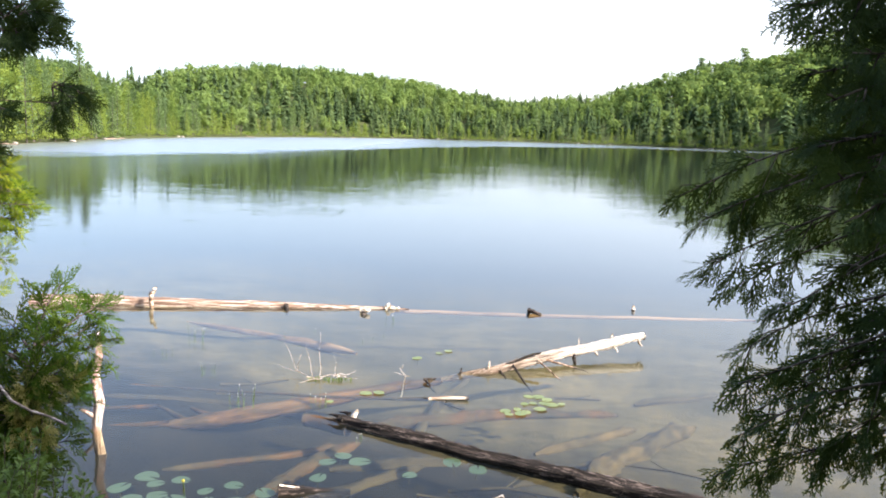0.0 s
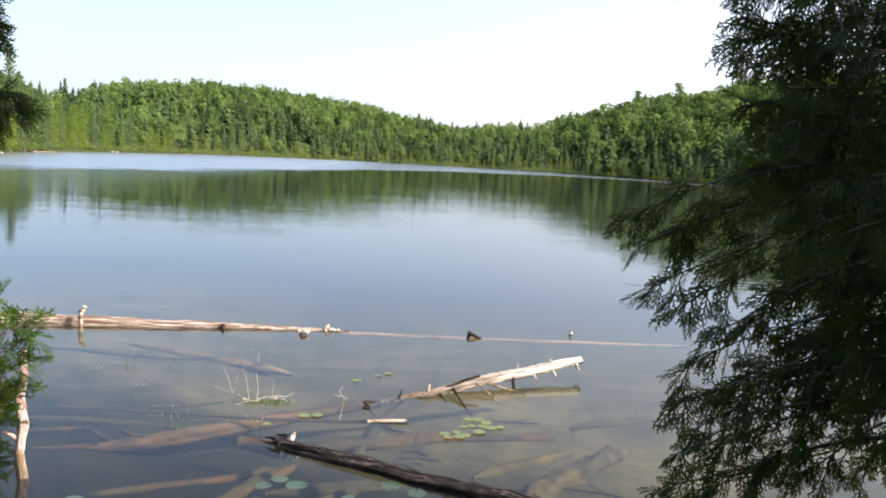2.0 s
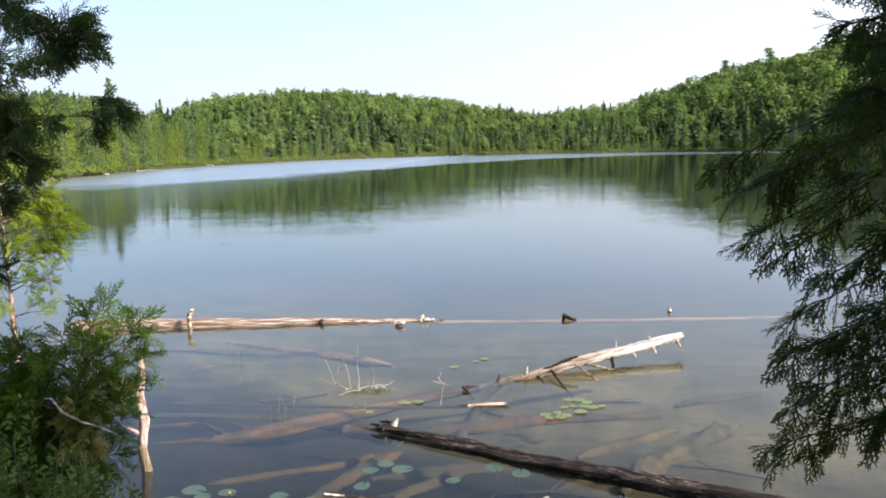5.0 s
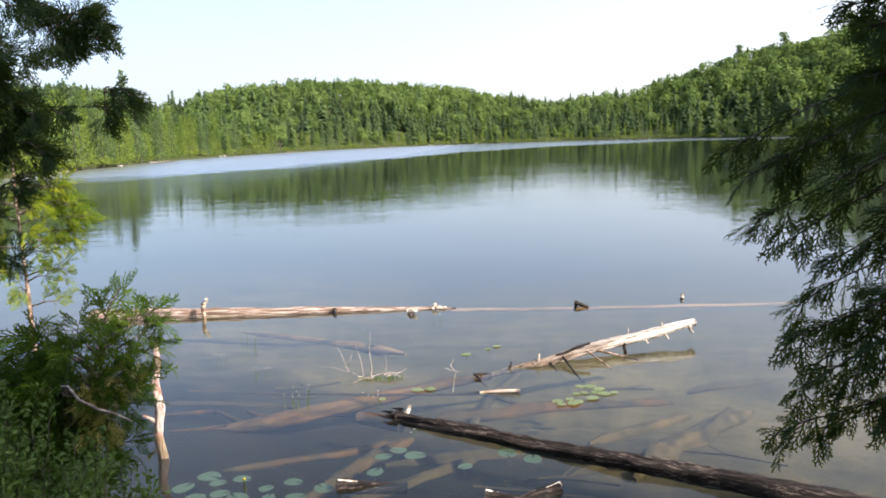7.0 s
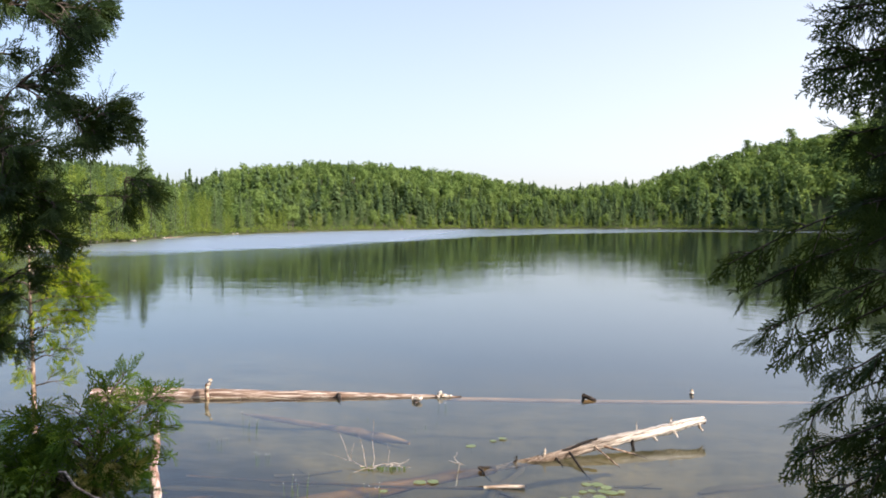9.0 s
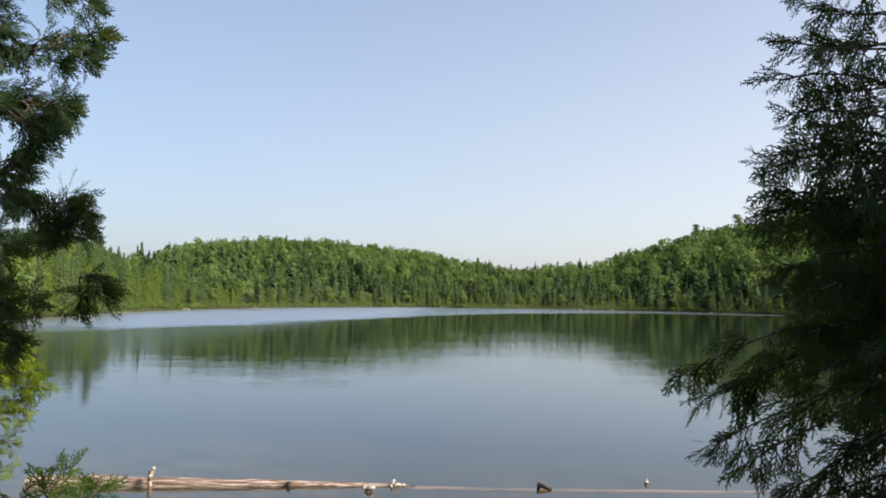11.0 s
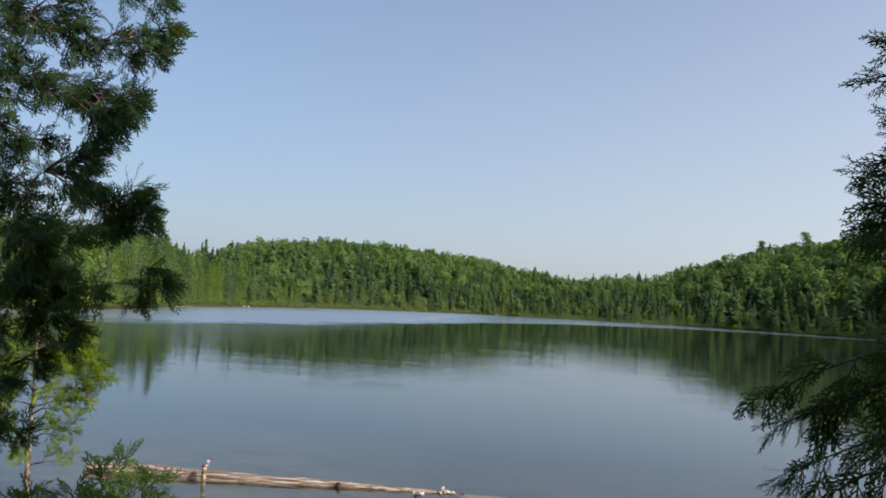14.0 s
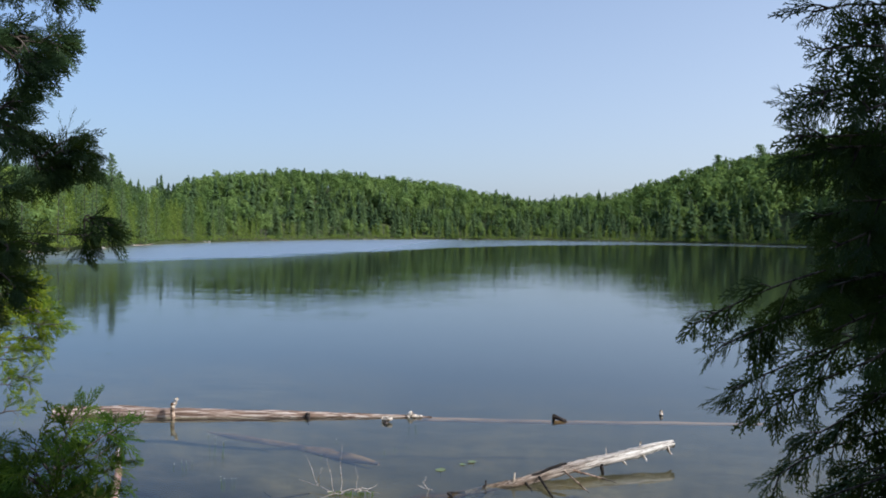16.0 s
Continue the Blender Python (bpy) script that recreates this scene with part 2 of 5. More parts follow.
M_KNOBDARK = wood_mat("brown_knot_wood", (0.08, 0.05, 0.035), (0.24, 0.16, 0.11), (0.45, 0.35, 0.27), (16, 16, 16), 0.85, 0.7)
M_BOULDER = wood_mat("grey_boulder", (0.12, 0.11, 0.10), (0.24, 0.23, 0.21), (0.36, 0.34, 0.31), (2, 2, 2), 0.9, 0.6)
M_PINKWOOD = wood_mat("peeling_pink_wood", (0.15, 0.09, 0.07), (0.33, 0.24, 0.205), (0.56, 0.50, 0.455), (40, 40, 3), 0.75, 0.6, (0.3, 0.17, 0.13))


def ground_mat():
    m, nt, out = node_mat("ground_soil")
    tc = nt.nodes.new("ShaderNodeNewGeometry")
    pos = tc.outputs["Position"]
    fine = noise_out(nt, pos, 9.0, 8, 0.7)
    wide = noise_out(nt, pos, 0.55, 5, 0.6)
    sep = nt.nodes.new("ShaderNodeSeparateXYZ")
    nt.links.new(pos, sep.inputs[0])
    land = ramp(nt, fine, [(0.3, (0.022, 0.03, 0.01)), (0.55, (0.055, 0.07, 0.024)), (0.75, (0.11, 0.10, 0.045))])
    muck = ramp(nt, wide, [(0.34, (0.066, 0.058, 0.040)), (0.5, (0.105, 0.088, 0.056)), (0.66, (0.145, 0.118, 0.072))])
    # Bed near the bank: dark muck with the bank's shade painted in.
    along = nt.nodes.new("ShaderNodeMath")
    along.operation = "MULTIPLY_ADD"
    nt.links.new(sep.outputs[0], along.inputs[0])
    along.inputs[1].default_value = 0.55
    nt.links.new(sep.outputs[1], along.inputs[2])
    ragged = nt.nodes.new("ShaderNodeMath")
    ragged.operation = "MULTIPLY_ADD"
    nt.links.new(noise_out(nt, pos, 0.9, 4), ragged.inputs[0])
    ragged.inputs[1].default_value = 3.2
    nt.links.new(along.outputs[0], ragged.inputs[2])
    shade_edge = nt.nodes.new("ShaderNodeMapRange")
    shade_edge.inputs[1].default_value, shade_edge.inputs[2].default_value = 7.9, 9.9
    nt.links.new(ragged.outputs[0], shade_edge.inputs[0])
    dim_muck = ramp(nt, wide, [(0.35, (0.006, 0.0062, 0.006)), (0.65, (0.022, 0.019, 0.015))])
    muck = mixed(nt, shade_edge.outputs[0], dim_muck, muck)
    # Bed colour darkens with depth, standing in for light absorbed by the water.
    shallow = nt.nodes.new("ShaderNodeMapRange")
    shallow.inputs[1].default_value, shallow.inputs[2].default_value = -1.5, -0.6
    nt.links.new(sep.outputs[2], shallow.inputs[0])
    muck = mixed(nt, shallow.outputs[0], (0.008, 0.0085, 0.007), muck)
    blotch = ramp(nt, noise_out(nt, pos, 2.3, 6, 0.7), [(0.36, (0.72, 0.72, 0.74)), (0.5, (1, 1, 1)), (0.66, (1.28, 1.2, 1.08))])
    muck = mixed(nt, 1.0, muck, blotch, "MULTIPLY")
    speck = ramp(nt, fine, [(0.40, (0.82, 0.82, 0.82)), (0.62, (1.08, 1.05, 1.0))])
    muck = mixed(nt, 1.0, muck, speck, "MULTIPLY")
    wet = ramp(nt, sep.outputs[2], [(0.0, (0, 0, 0)), (0.05, (1, 1, 1))])
    surface(nt, out, mixed(nt, wet, muck, land), 0.95, bumped(nt, fine, 0.6, 0.05), 0.15)
    return m


def water_mat():
    """Still, tea-coloured lake water: a smooth middle, a wind-ruffled belt towards the far shore."""
    m, nt, out = node_mat("lake_water")
    geo = nt.nodes.new("ShaderNodeNewGeometry")
    pos = geo.outputs["Position"]
    sep = nt.nodes.new("ShaderNodeSeparateXYZ")
    nt.links.new(pos, sep.inputs[0])
    ln = nt.nodes.new("ShaderNodeVectorMath")
    ln.operation = "LENGTH"
    nt.links.new(pos, ln.inputs[0])
    # the ruffled belt's near edge, slanting away to the right
    across = nt.nodes.new("ShaderNodeMapRange")
    across.inputs[1].default_value, across.inputs[2].default_value = -60.0, 90.0
    nt.links.new(sep.outputs[0], across.inputs[0])
    reach = ramp(nt, across.outputs[0], [(x, (y / 250,) * 3) for x, y in ((0.0, 48), (0.21, 60), (0.29, 91), (0.37, 131), (0.50, 172), (0.72, 198), (1.0, 176))])
    edge = nt.nodes.new("ShaderNodeMath")
    edge.operation = "MULTIPLY_ADD"
    nt.links.new(reach, edge.inputs[0])
    edge.inputs[1].default_value, edge.inputs[2].default_value = -250.0, -16.0
    wob = nt.nodes.new("ShaderNodeMath")
    wob.operation = "MULTIPLY_ADD"
    streaks = nt.nodes.new("ShaderNodeMapping")
    streaks.inputs["Scale"].default_value = (0.25, 1.0, 1.0)
    nt.links.new(pos, streaks.inputs[0])
    nt.links.new(noise_out(nt, streaks.outputs[0], 0.09, 4, 0.6), wob.inputs[0])
    wob.inputs[1].default_value = 34.0
    nt.links.new(edge.outputs[0], wob.inputs[2])
    past = nt.nodes.new("ShaderNodeMath")
    past.operation = "ADD"
    nt.links.new(sep.outputs[1], past.inputs[0])
    nt.links.new(wob.outputs[0], past.inputs[1])
    belt = nt.nodes.new("ShaderNodeMapRange")
    belt.inputs[1].default_value, belt.inputs[2].default_value = -6.0, 10.0
    nt.links.new(past.outputs[0], belt.inputs[0])
    ruffle = belt.outputs[0]
    # light cat's-paws in the middle distance
    stretch = nt.nodes.new("ShaderNodeMapping")
    stretch.inputs["Scale"].default_value = (0.16, 1.0, 1.0)
    nt.links.new(pos, stretch.inputs[0])
    wavelets = nt.nodes.new("ShaderNodeMapping")
    wavelets.inputs["Scale"].default_value = (0.4, 1.0, 1.0)
    wavelets.inputs["Rotation"].default_value = (0, 0, radians(12))
    nt.links.new(pos, wavelets.inputs[0])
    small = noise_out(nt, wavelets.outputs[0], 5.5, 2, 0.4)
    long = noise_out(nt, stretch.outputs[0], 0.7, 2, 0.5)
    paws = ramp(nt, noise_out(nt, pos, 0.12, 2), [(0.45, (0.25, 0.25, 0.25)), (0.62, (1, 1, 1))])
    near = nt.nodes.new("ShaderNodeMapRange")
    near.inputs[1].default_value, near.inputs[2].default_value = 8.0, 26.0
    near.inputs[3].default_value, near.inputs[4].default_value = 0.06, 0.24
    nt.links.new(ln.outputs["Value"], near.inputs[0])
    beyond = nt.nodes.new("ShaderNodeMapRange")
    beyond.inputs[1].default_value, beyond.inputs[2].default_value = 22.0, 42.0
    beyond.inputs[3].default_value, beyond.inputs[4].default_value = 1.0, 0.2
    nt.links.new(ln.outputs["Value"], beyond.inputs[0])
    wind = nt.nodes.new("ShaderNodeMath")
    wind.operation = "MULTIPLY"
    nt.links.new(near.outputs[0], wind.inputs[0])
    nt.links.new(beyond.outputs[0], wind.inputs[1])
    puffs = ramp(nt, noise_out(nt, pos, 0.33, 3), [(0.42, (0.25, 0.25, 0.25)), (0.6, (1, 1, 1))])
    calm = nt.nodes.new("ShaderNodeMath")
    calm.operation = "MULTIPLY"
    nt.links.new(wind.outputs[0], calm.inputs[0])
    nt.links.new(puffs, calm.inputs[1])
    b1n = nt.nodes.new("ShaderNodeBump")
    b1n.inputs["Distance"].default_value = 0.02
    nt.links.new(small, b1n.inputs["Height"])
    nt.links.new(calm.outputs[0], b1n.inputs["Strength"])
    b1 = b1n.outputs[0]
    ripple = noise_out(nt, stretch.outputs[0], 3.4, 2, 0.5)
    open_ = nt.nodes.new("ShaderNodeMapRange")
    open_.inputs[1].default_value, open_.inputs[2].default_value = 12.0, 34.0
    open_.inputs[3].default_value, open_.inputs[4].default_value = 0.12, 1.0
    nt.links.new(ln.outputs["Value"], open_.inputs[0])
    gust = ramp(nt, noise_out(nt, streaks.outputs[0], 0.16, 3), [(0.40, (0.5, 0.5, 0.5)), (0.6, (0.9, 0.9, 0.9))])
    gs = nt.nodes.new("ShaderNodeMath")
    gs.operation = "MULTIPLY"
    nt.links.new(gust, gs.inputs[0])
    nt.links.new(open_.outputs[0], gs.inputs[1])
    bm_ = nt.nodes.new("ShaderNodeBump")
    bm_.inputs["Distance"].default_value = 0.03
    nt.links.new(ripple, bm_.inputs["Height"])
    gs2 = nt.nodes.new("ShaderNodeMath")
    gs2.operation = "MULTIPLY"
    nt.links.new(gs.outputs[0], gs2.inputs[0])
    gs2.inputs[1].default_value = 0.24
    nt.links.new(gs2.outputs[0], bm_.inputs["Strength"])
    nt.links.new(b1, bm_.inputs["Normal"])
    b2n = nt.nodes.new("ShaderNodeBump")
    b2n.inputs["Distance"].default_value = 0.05
    nt.links.new(long, b2n.inputs["Height"])
    st = nt.nodes.new("ShaderNodeMath")
    st.operation = "MULTIPLY"
    nt.links.new(paws, st.inputs[0])
    nt.links.new(open_.outputs[0], st.inputs[1])
    st2 = nt.nodes.new("ShaderNodeMath")
    st2.operation = "MULTIPLY"
    nt.links.new(st.outputs[0], st2.inputs[0])
    st2.inputs[1].default_value = 0.2
    nt.links.new(st2.outputs[0], b2n.inputs["Strength"])
    nt.links.new(bm_.outputs[0], b2n.inputs["Normal"])
    rough = nt.nodes.new("ShaderNodeMapRange")
    rough.inputs[3].default_value, rough.inputs[4].default_value = 0.012, 0.18
    nt.links.new(ruffle, rough.inputs[0])
    breath = nt.nodes.new("ShaderNodeMapRange")
    breath.inputs[1].default_value, breath.inputs[2].default_value, breath.inputs[4].default_value = -90.0, -20.0, 0.11
    nt.links.new(past.outputs[0], breath.inputs[0])
    lee = nt.nodes.new("ShaderNodeMapRange")
    lee.inputs[1].default_value, lee.inputs[2].default_value = -5.0, -17.0
    nt.links.new(sep.outputs[0], lee.inputs[0])
    part_ = nt.nodes.new("ShaderNodeMath")
    part_.operation = "MULTIPLY_ADD"
    nt.links.new(breath.outputs[0], part_.inputs[0])
    nt.links.new(lee.outputs[0], part_.inputs[1])
    nt.links.new(rough.outputs[0], part_.inputs[2])
    gloss = nt.nodes.new("ShaderNodeBsdfGlossy")
    gloss.inputs["Color"].default_value = (0.83, 0.88, 0.93, 1)
    nt.links.new(part_.outputs[0], gloss.inputs["Roughness"])
    nt.links.new(b2n.outputs[0], gloss.inputs["Normal"])
    clear = nt.nodes.new("ShaderNodeBsdfTransparent")
    clear.inputs[0].default_value = (0.84, 0.86, 0.72, 1)
    murk = nt.nodes.new("ShaderNodeBsdfDiffuse")
    murk.inputs[0].default_value = (0.10, 0.138, 0.165, 1)
    body = nt.nodes.new("ShaderNodeMixShader")
    body.inputs[0].default_value = 0.029
    nt.links.new(clear.outputs[0], body.inputs[1])
    nt.links.new(murk.outputs[0], body.inputs[2])
    lw = nt.nodes.new("ShaderNodeLayerWeight")
    nt.links.new(b2n.outputs[0], lw.inputs["Normal"])
    fifth = nt.nodes.new("ShaderNodeMath")
    fifth.operation = "POWER"
    nt.links.new(lw.outputs["Facing"], fifth.inputs[0])
    fifth.inputs[1].default_value = 5.0
    fr = nt.nodes.new("ShaderNodeMath")
    fr.operation = "MULTIPLY_ADD"
    nt.links.new(fifth.outputs[0], fr.inputs[0])
    fr.inputs[1].default_value, fr.inputs[2].default_value = 0.98, 0.02
    top = nt.nodes.new("ShaderNodeMixShader")
    nt.links.new(fr.outputs[0], top.inputs[0])
    nt.links.new(body.outputs[0], top.inputs[1])
    nt.links.new(gloss.outputs[0], top.inputs[2])
    nt.links.new(top.outputs[0], out.inputs[0])
    return m


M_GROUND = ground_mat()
M_WATER = water_mat()


# ---------- helpers ----------
def link_mesh(name, verts, faces, material, parent=None, label="", smooth=False):
    me = bpy.data.meshes.new(name)
    me.from_pydata(verts, [], faces)
    me.materials.append(material)
    if smooth:
        me.shade_smooth()
    ob = new(name, me)
    if parent is not None:
        ob.parent = parent
    if label:
        ob["label"] = label
    return ob


def part(name, bm, material, parent, label="", smooth=True):
    me = bpy.data.meshes.new(name)
    bm.to_mesh(me)
    bm.free()
    me.materials.append(material)
    if smooth:
        me.shade_smooth()
    ob = new(name, me)
    ob.parent = parent
    if label:
        ob["label"] = label
    return ob


def empty(name, at, label, category, group="", kind=""):
    ob = new(name)
    ob.location = at
    ob.empty_display_size = 0.1
    return tagged(ob, label, category, group, kind)


def lerp_table(x, table):
    return float(np.interp(x, [a for a, _ in table], [b for _, b in table]))


def tube(bm, pts, radii, sides=8, rough=0.0, seed=0, cap=True, ridges=0.0):
    """A tapered, uneven limb through pts."""
    rnd = random.Random(seed)
    pts = [Vector(p) for p in pts]
    rings = []
    up = Vector((0, 0, 1))
    for i, p in enumerate(pts):
        d = (pts[min(i + 1, len(pts) - 1)] - pts[max(i - 1, 0)]).normalized()
        a = d.cross(up if abs(d.z) < 0.9 else Vector((1, 0, 0))).normalized()
        b = d.cross(a)
        ring = []
        for k in range(sides):
            w = 2 * math.pi * k / sides
            r = radii[i] * (1 + rough * (noise.noise(p * 3 + Vector((math.cos(w) * 1.5, math.sin(w) * 1.5, seed))) + 0.5 * rnd.uniform(-1, 1)))
            r *= 1 + ridges * math.sin(w * 5 + seed + i * 0.15)
            ring.append(bm.verts.new(p + (a * math.cos(w) + b * math.sin(w)) * r))
        rings.append(ring)
    for r0, r1 in zip(rings, rings[1:]):
        for k in range(sides):
            bm.faces.new((r0[k], r0[(k + 1) % sides], r1[(k + 1) % sides], r1[k]))
    if cap:
        for ring, flip in ((rings[0], True), (rings[-1], False)):
            bm.faces.new(ring[::-1] if not flip else ring)
    return rings


def curve_pts(a, b, n, wander=0.0, sag=0.0, seed=0):
    a, b = Vector(a), Vector(b)
    rnd = random.Random(seed)
    off = Vector((rnd.uniform(-9, 9), rnd.uniform(-9, 9), rnd.uniform(-9, 9)))
    pts = []
    for i in range(n + 1):
        t = i / n
        w = math.sin(math.pi * t) ** 0.7
        d = Vector((noise.noise(off + Vector((t * 2.2, 0, 0))), noise.noise(off + Vector((0, t * 2.2, 5))), noise.noise(off + Vector((3, 0, t * 2.2)))))
        pts.append(a.lerp(b, t) + d * wander * w - Vector((0, 0, sag * math.sin(math.pi * t))))
    return pts


# ---------- the land, one sheet: bank, lake bed, hills ----------
SHORE = [(-180, 5.0), (-120, 5.0), (-90, 7.0), (-62, 9.5), (-50, 52), (-45, 62), (-32, 84), (-26.6, 107), (-23, 140), (-19, 166), (-11, 225), (-3, 272),
         (5, 288), (14, 268), (22, 228), (30, 182), (40, 135), (60, 80), (80, 40), (100, 12), (130, 6), (180, 5.0)]
SKYLINE = [(-180, .03), (-60, .06), (-45, .070), (-34, .072), (-30, .071), (-27, .066), (-24.5, .056), (-22, .060), (-20, .0695), (-14.9, .079), (-9, .0765), (-3.3, .066), (0, .054), (4.2, .045), (9.8, .055), (13, .075), (17, .092), (21, .104), (24, .118), (35, .14), (60, .14), (100, .08), (180, .03)]
HILL_RUN = 135.0
CANOPY = [(-180, 8.2), (6, 8.2), (15, 12.0), (180, 12.0)]      # height of the woods, by bearing


def shore(az):
    return lerp_table(az, SHORE)


def hill(az, r):
    """Height of the land beyond the far shore."""
    s = r - shore(az)
    if s <= 0:
        return 0.0
    top = lerp_table(az, SKYLINE) * (shore(az) + HILL_RUN) + 2.6 - lerp_table(az, CANOPY)
    k = min(s / HILL_RUN, 1.0)
    k = k * k * (3 - 2 * k) * 0.6 + k * 0.4
    bumps = 2.2 * noise.noise(Vector((az * 0.12, r * 0.015, 0))) * min(s / 40, 1)
    return 0.35 + max(top, 3) * k + bumps


def bank(x, y):
    """Near bank: 1.0 m high under the camera, running out into the lake on the left."""
    edge = 3.3 + 0.2 * noise.noise(Vector((x * 0.7, 0, 3))) + 1.9 / (1 + math.exp((x + 2.3) * 4.0)) + 1.6 / (1 + math.exp((x + 4.2) * 3.0)) - 0.10 * max(x, 0)
    return (edge - y) * 0.33


def height(x, y):
    r, az = math.hypot(x, y), math.degrees(math.atan2(x, y))
    far = hill(az, r)
    if far > 0 and r > 30:
        return far
    near = bank(x, y)
    lump = 0.05 * noise.noise(Vector((x * 1.3, y * 1.3, 0)))
    if near > 0:
        return min(near, 1.05 + 0.02 * max(-y, 0)) + lump
    bed = -0.12 - 0.085 * (-near / 0.33) ** 0.95
    to_far = shore(az) - r
    if r > 30:
        bed = max(bed, -0.12 * to_far - 0.05)
    return max(bed, -4.0) + lump


def build_ground():
    def axis(lo, hi, fine_lo, fine_hi, step):
        a = list(np.arange(fine_lo, fine_hi + step / 2, step))
        s, v = step, fine_hi
        while v < hi:
            s *= 1.13
            v += s
            a.append(min(v, hi))
        s, v = step, fine_lo
        while v > lo:
            s *= 1.13
            v -= s
            a.insert(0, max(v, lo))
        return a
    xs, ys = axis(-2500, 2500, -9, 9, 0.3), axis(-2500, 2500, -3, 18, 0.3)
    verts = [(x, y, height(x, y) if math.hypot(x, y) < 700 else 12.0) for y in ys for x in xs]
    n = len(xs)
    faces = [(j * n + i, j * n + i + 1, (j + 1) * n + i + 1, (j + 1) * n + i) for j in range(len(ys) - 1) for i in range(n - 1)]
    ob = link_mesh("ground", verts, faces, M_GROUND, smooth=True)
    return tagged(ob, "brown forest soil running down into a mucky lake bed", "ground", kind="structure")


build_ground()

me = bpy.data.meshes.new("water")
ring = [(math.sin(radians(a)), math.cos(radians(a))) for a in range(-180, 180, 3)]
radii = [0.0, 4, 8, 14, 25, 45, 80, 140, 300, 420]
wv = [(0, 0, 0)] + [(x * r, y * r, 0) for r in radii[1:] for x, y in ring]
nr = len(ring)
wf = [(0, 1 + (i + 1) % nr, 1 + i) for i in range(nr)]
for k in range(len(radii) - 2):
    for i in range(nr):
        a, b = 1 + k * nr + i, 1 + k * nr + (i + 1) % nr
        wf.append((a, b, b + nr, a + nr))
lake = link_mesh("water", wv, wf, M_WATER)
tagged(lake, "calm dark lake water mirroring the wooded hills", "lake", kind="structure")


# ---------- far woods ----------
def conifer_arrays(rnd, levels=15, per=8, slim=0.17, droop=0.25, needle=1.0):
    """A spire of unit height: rings of drooping ragged boughs."""
    v, f = [], []
    for lv in range(levels):
        t = min(max((lv + rnd.uniform(-0.4, 0.4)) / levels, 0), 0.98)
        z = 0.05 + 0.92 * t
        reach = slim * (1 - t) ** 0.8 * rnd.uniform(0.75, 1.2) + 0.026
        for k in range(per):
            w = 2 * math.pi * (k + rnd.uniform(-0.4, 0.4)) / per + lv
            l = reach * rnd.uniform(0.5, 1.3)
            z = 0.05 + 0.92 * min(max(t + rnd.uniform(-0.9, 0.9) / levels, 0), 0.99)
            c, s = math.cos(w), math.sin(w)
            hw = (l * 0.34 + 0.012) * needle
            z1 = z - droop * l + rnd.uniform(-0.03, 0.03)
            i = len(v)
            tilt = rnd.uniform(-0.5, 0.5) * hw
            v += [(c * l * 0.1 - s * hw, s * l * 0.1 + c * hw, z + 0.02 + tilt), (c * l, s * l, z1 - 0.012), (c * l * 0.1 + s * hw, s * l * 0.1 - c * hw, z + 0.02 - tilt)]
            f.append((i, i + 1, i + 2))
    for z0, r0, z1 in ((0.0, 0.02, 0.75), (0.6, 0.028, 1.03)):
        i = len(v)
        v += [(r0, 0, z0), (-r0 * 0.6, r0 * 0.8, z0), (-r0 * 0.5, -r0 * 0.8, z0), (0, 0, z1)]
        f += [(i, i + 1, i + 3), (i + 1, i + 2, i + 3), (i + 2, i, i + 3)]
    return np.array(v), np.array(f)


def broad_arrays(rnd, lobes=9, leaves=20, leaf=1.0, low=0.42):
    """A rounded crown of unit height made of lobes of leaf clumps."""
    v, f = [], []
    for _ in range(lobes):
        w = rnd.uniform(0, 6.283)
        z = rnd.uniform(low, 0.86)
        rr = rnd.uniform(0.05, 0.22) * (1.25 - abs(z - 0.55))
        c = Vector((math.cos(w) * rr, math.sin(w) * rr, z))
        size = rnd.uniform(0.10, 0.17)
        for k in range(leaves):
            d = Vector((rnd.gauss(0, 1), rnd.gauss(0, 1), rnd.gauss(0.25, 0.9))).normalized()
            p = c + d * size * rnd.uniform(0.75, 1.1)
            q = Vector((rnd.gauss(0, 1), rnd.gauss(0, 1), rnd.gauss(0, 1)))
            e = (d * 0.6 + (p - Vector((0, 0, 0.5))).normalized() * 0.8 + q * 0.4).normalized()
            a = e.orthogonal().normalized()
            b = e.cross(a).normalized()
            s = rnd.uniform(0.034, 0.060) * leaf
            i = len(v)
            v += [p - a * s * rnd.uniform(0.8, 1.3), p + b * s + a * s * rnd.uniform(-0.3, 0.6), p + a * s * 0.5 - b * s * rnd.uniform(0.7, 1.2)]
            f.append((i, i + 1, i + 2))
    return np.array([tuple(p) for p in v]), np.array(f)


def scatter_mesh(name, material, items, label, category):
    """items: (vertex array, face array, x, y, z, height, spread, turn)"""
    vs, fs, n = [], [], 0
    for va, fa, x, y, z, h, w, t in items:
        c, s = math.cos(t), math.sin(t)
        vs.append(np.stack([(va[:, 0] * c - va[:, 1] * s) * h * w + x, (va[:, 0] * s + va[:, 1] * c) * h * w + y, va[:, 2] * h + z], 1))
        fs.append(fa + n)
        n += len(va)
    v, f = np.concatenate(vs), np.concatenate(fs)
    me = bpy.data.meshes.new(name)
    me.vertices.add(len(v))
    me.vertices.foreach_set("co", v.ravel())
    me.loops.add(f.size)
    me.loops.foreach_set("vertex_index", f.ravel())
    me.polygons.add(len(f))
    me.polygons.foreach_set("loop_start", np.arange(0, f.size, 3))
    me.update(calc_edges=True)
    me.materials.append(material)
    return tagged(new(name, me), label, category, kind="stuff")


rw = random.Random(7)
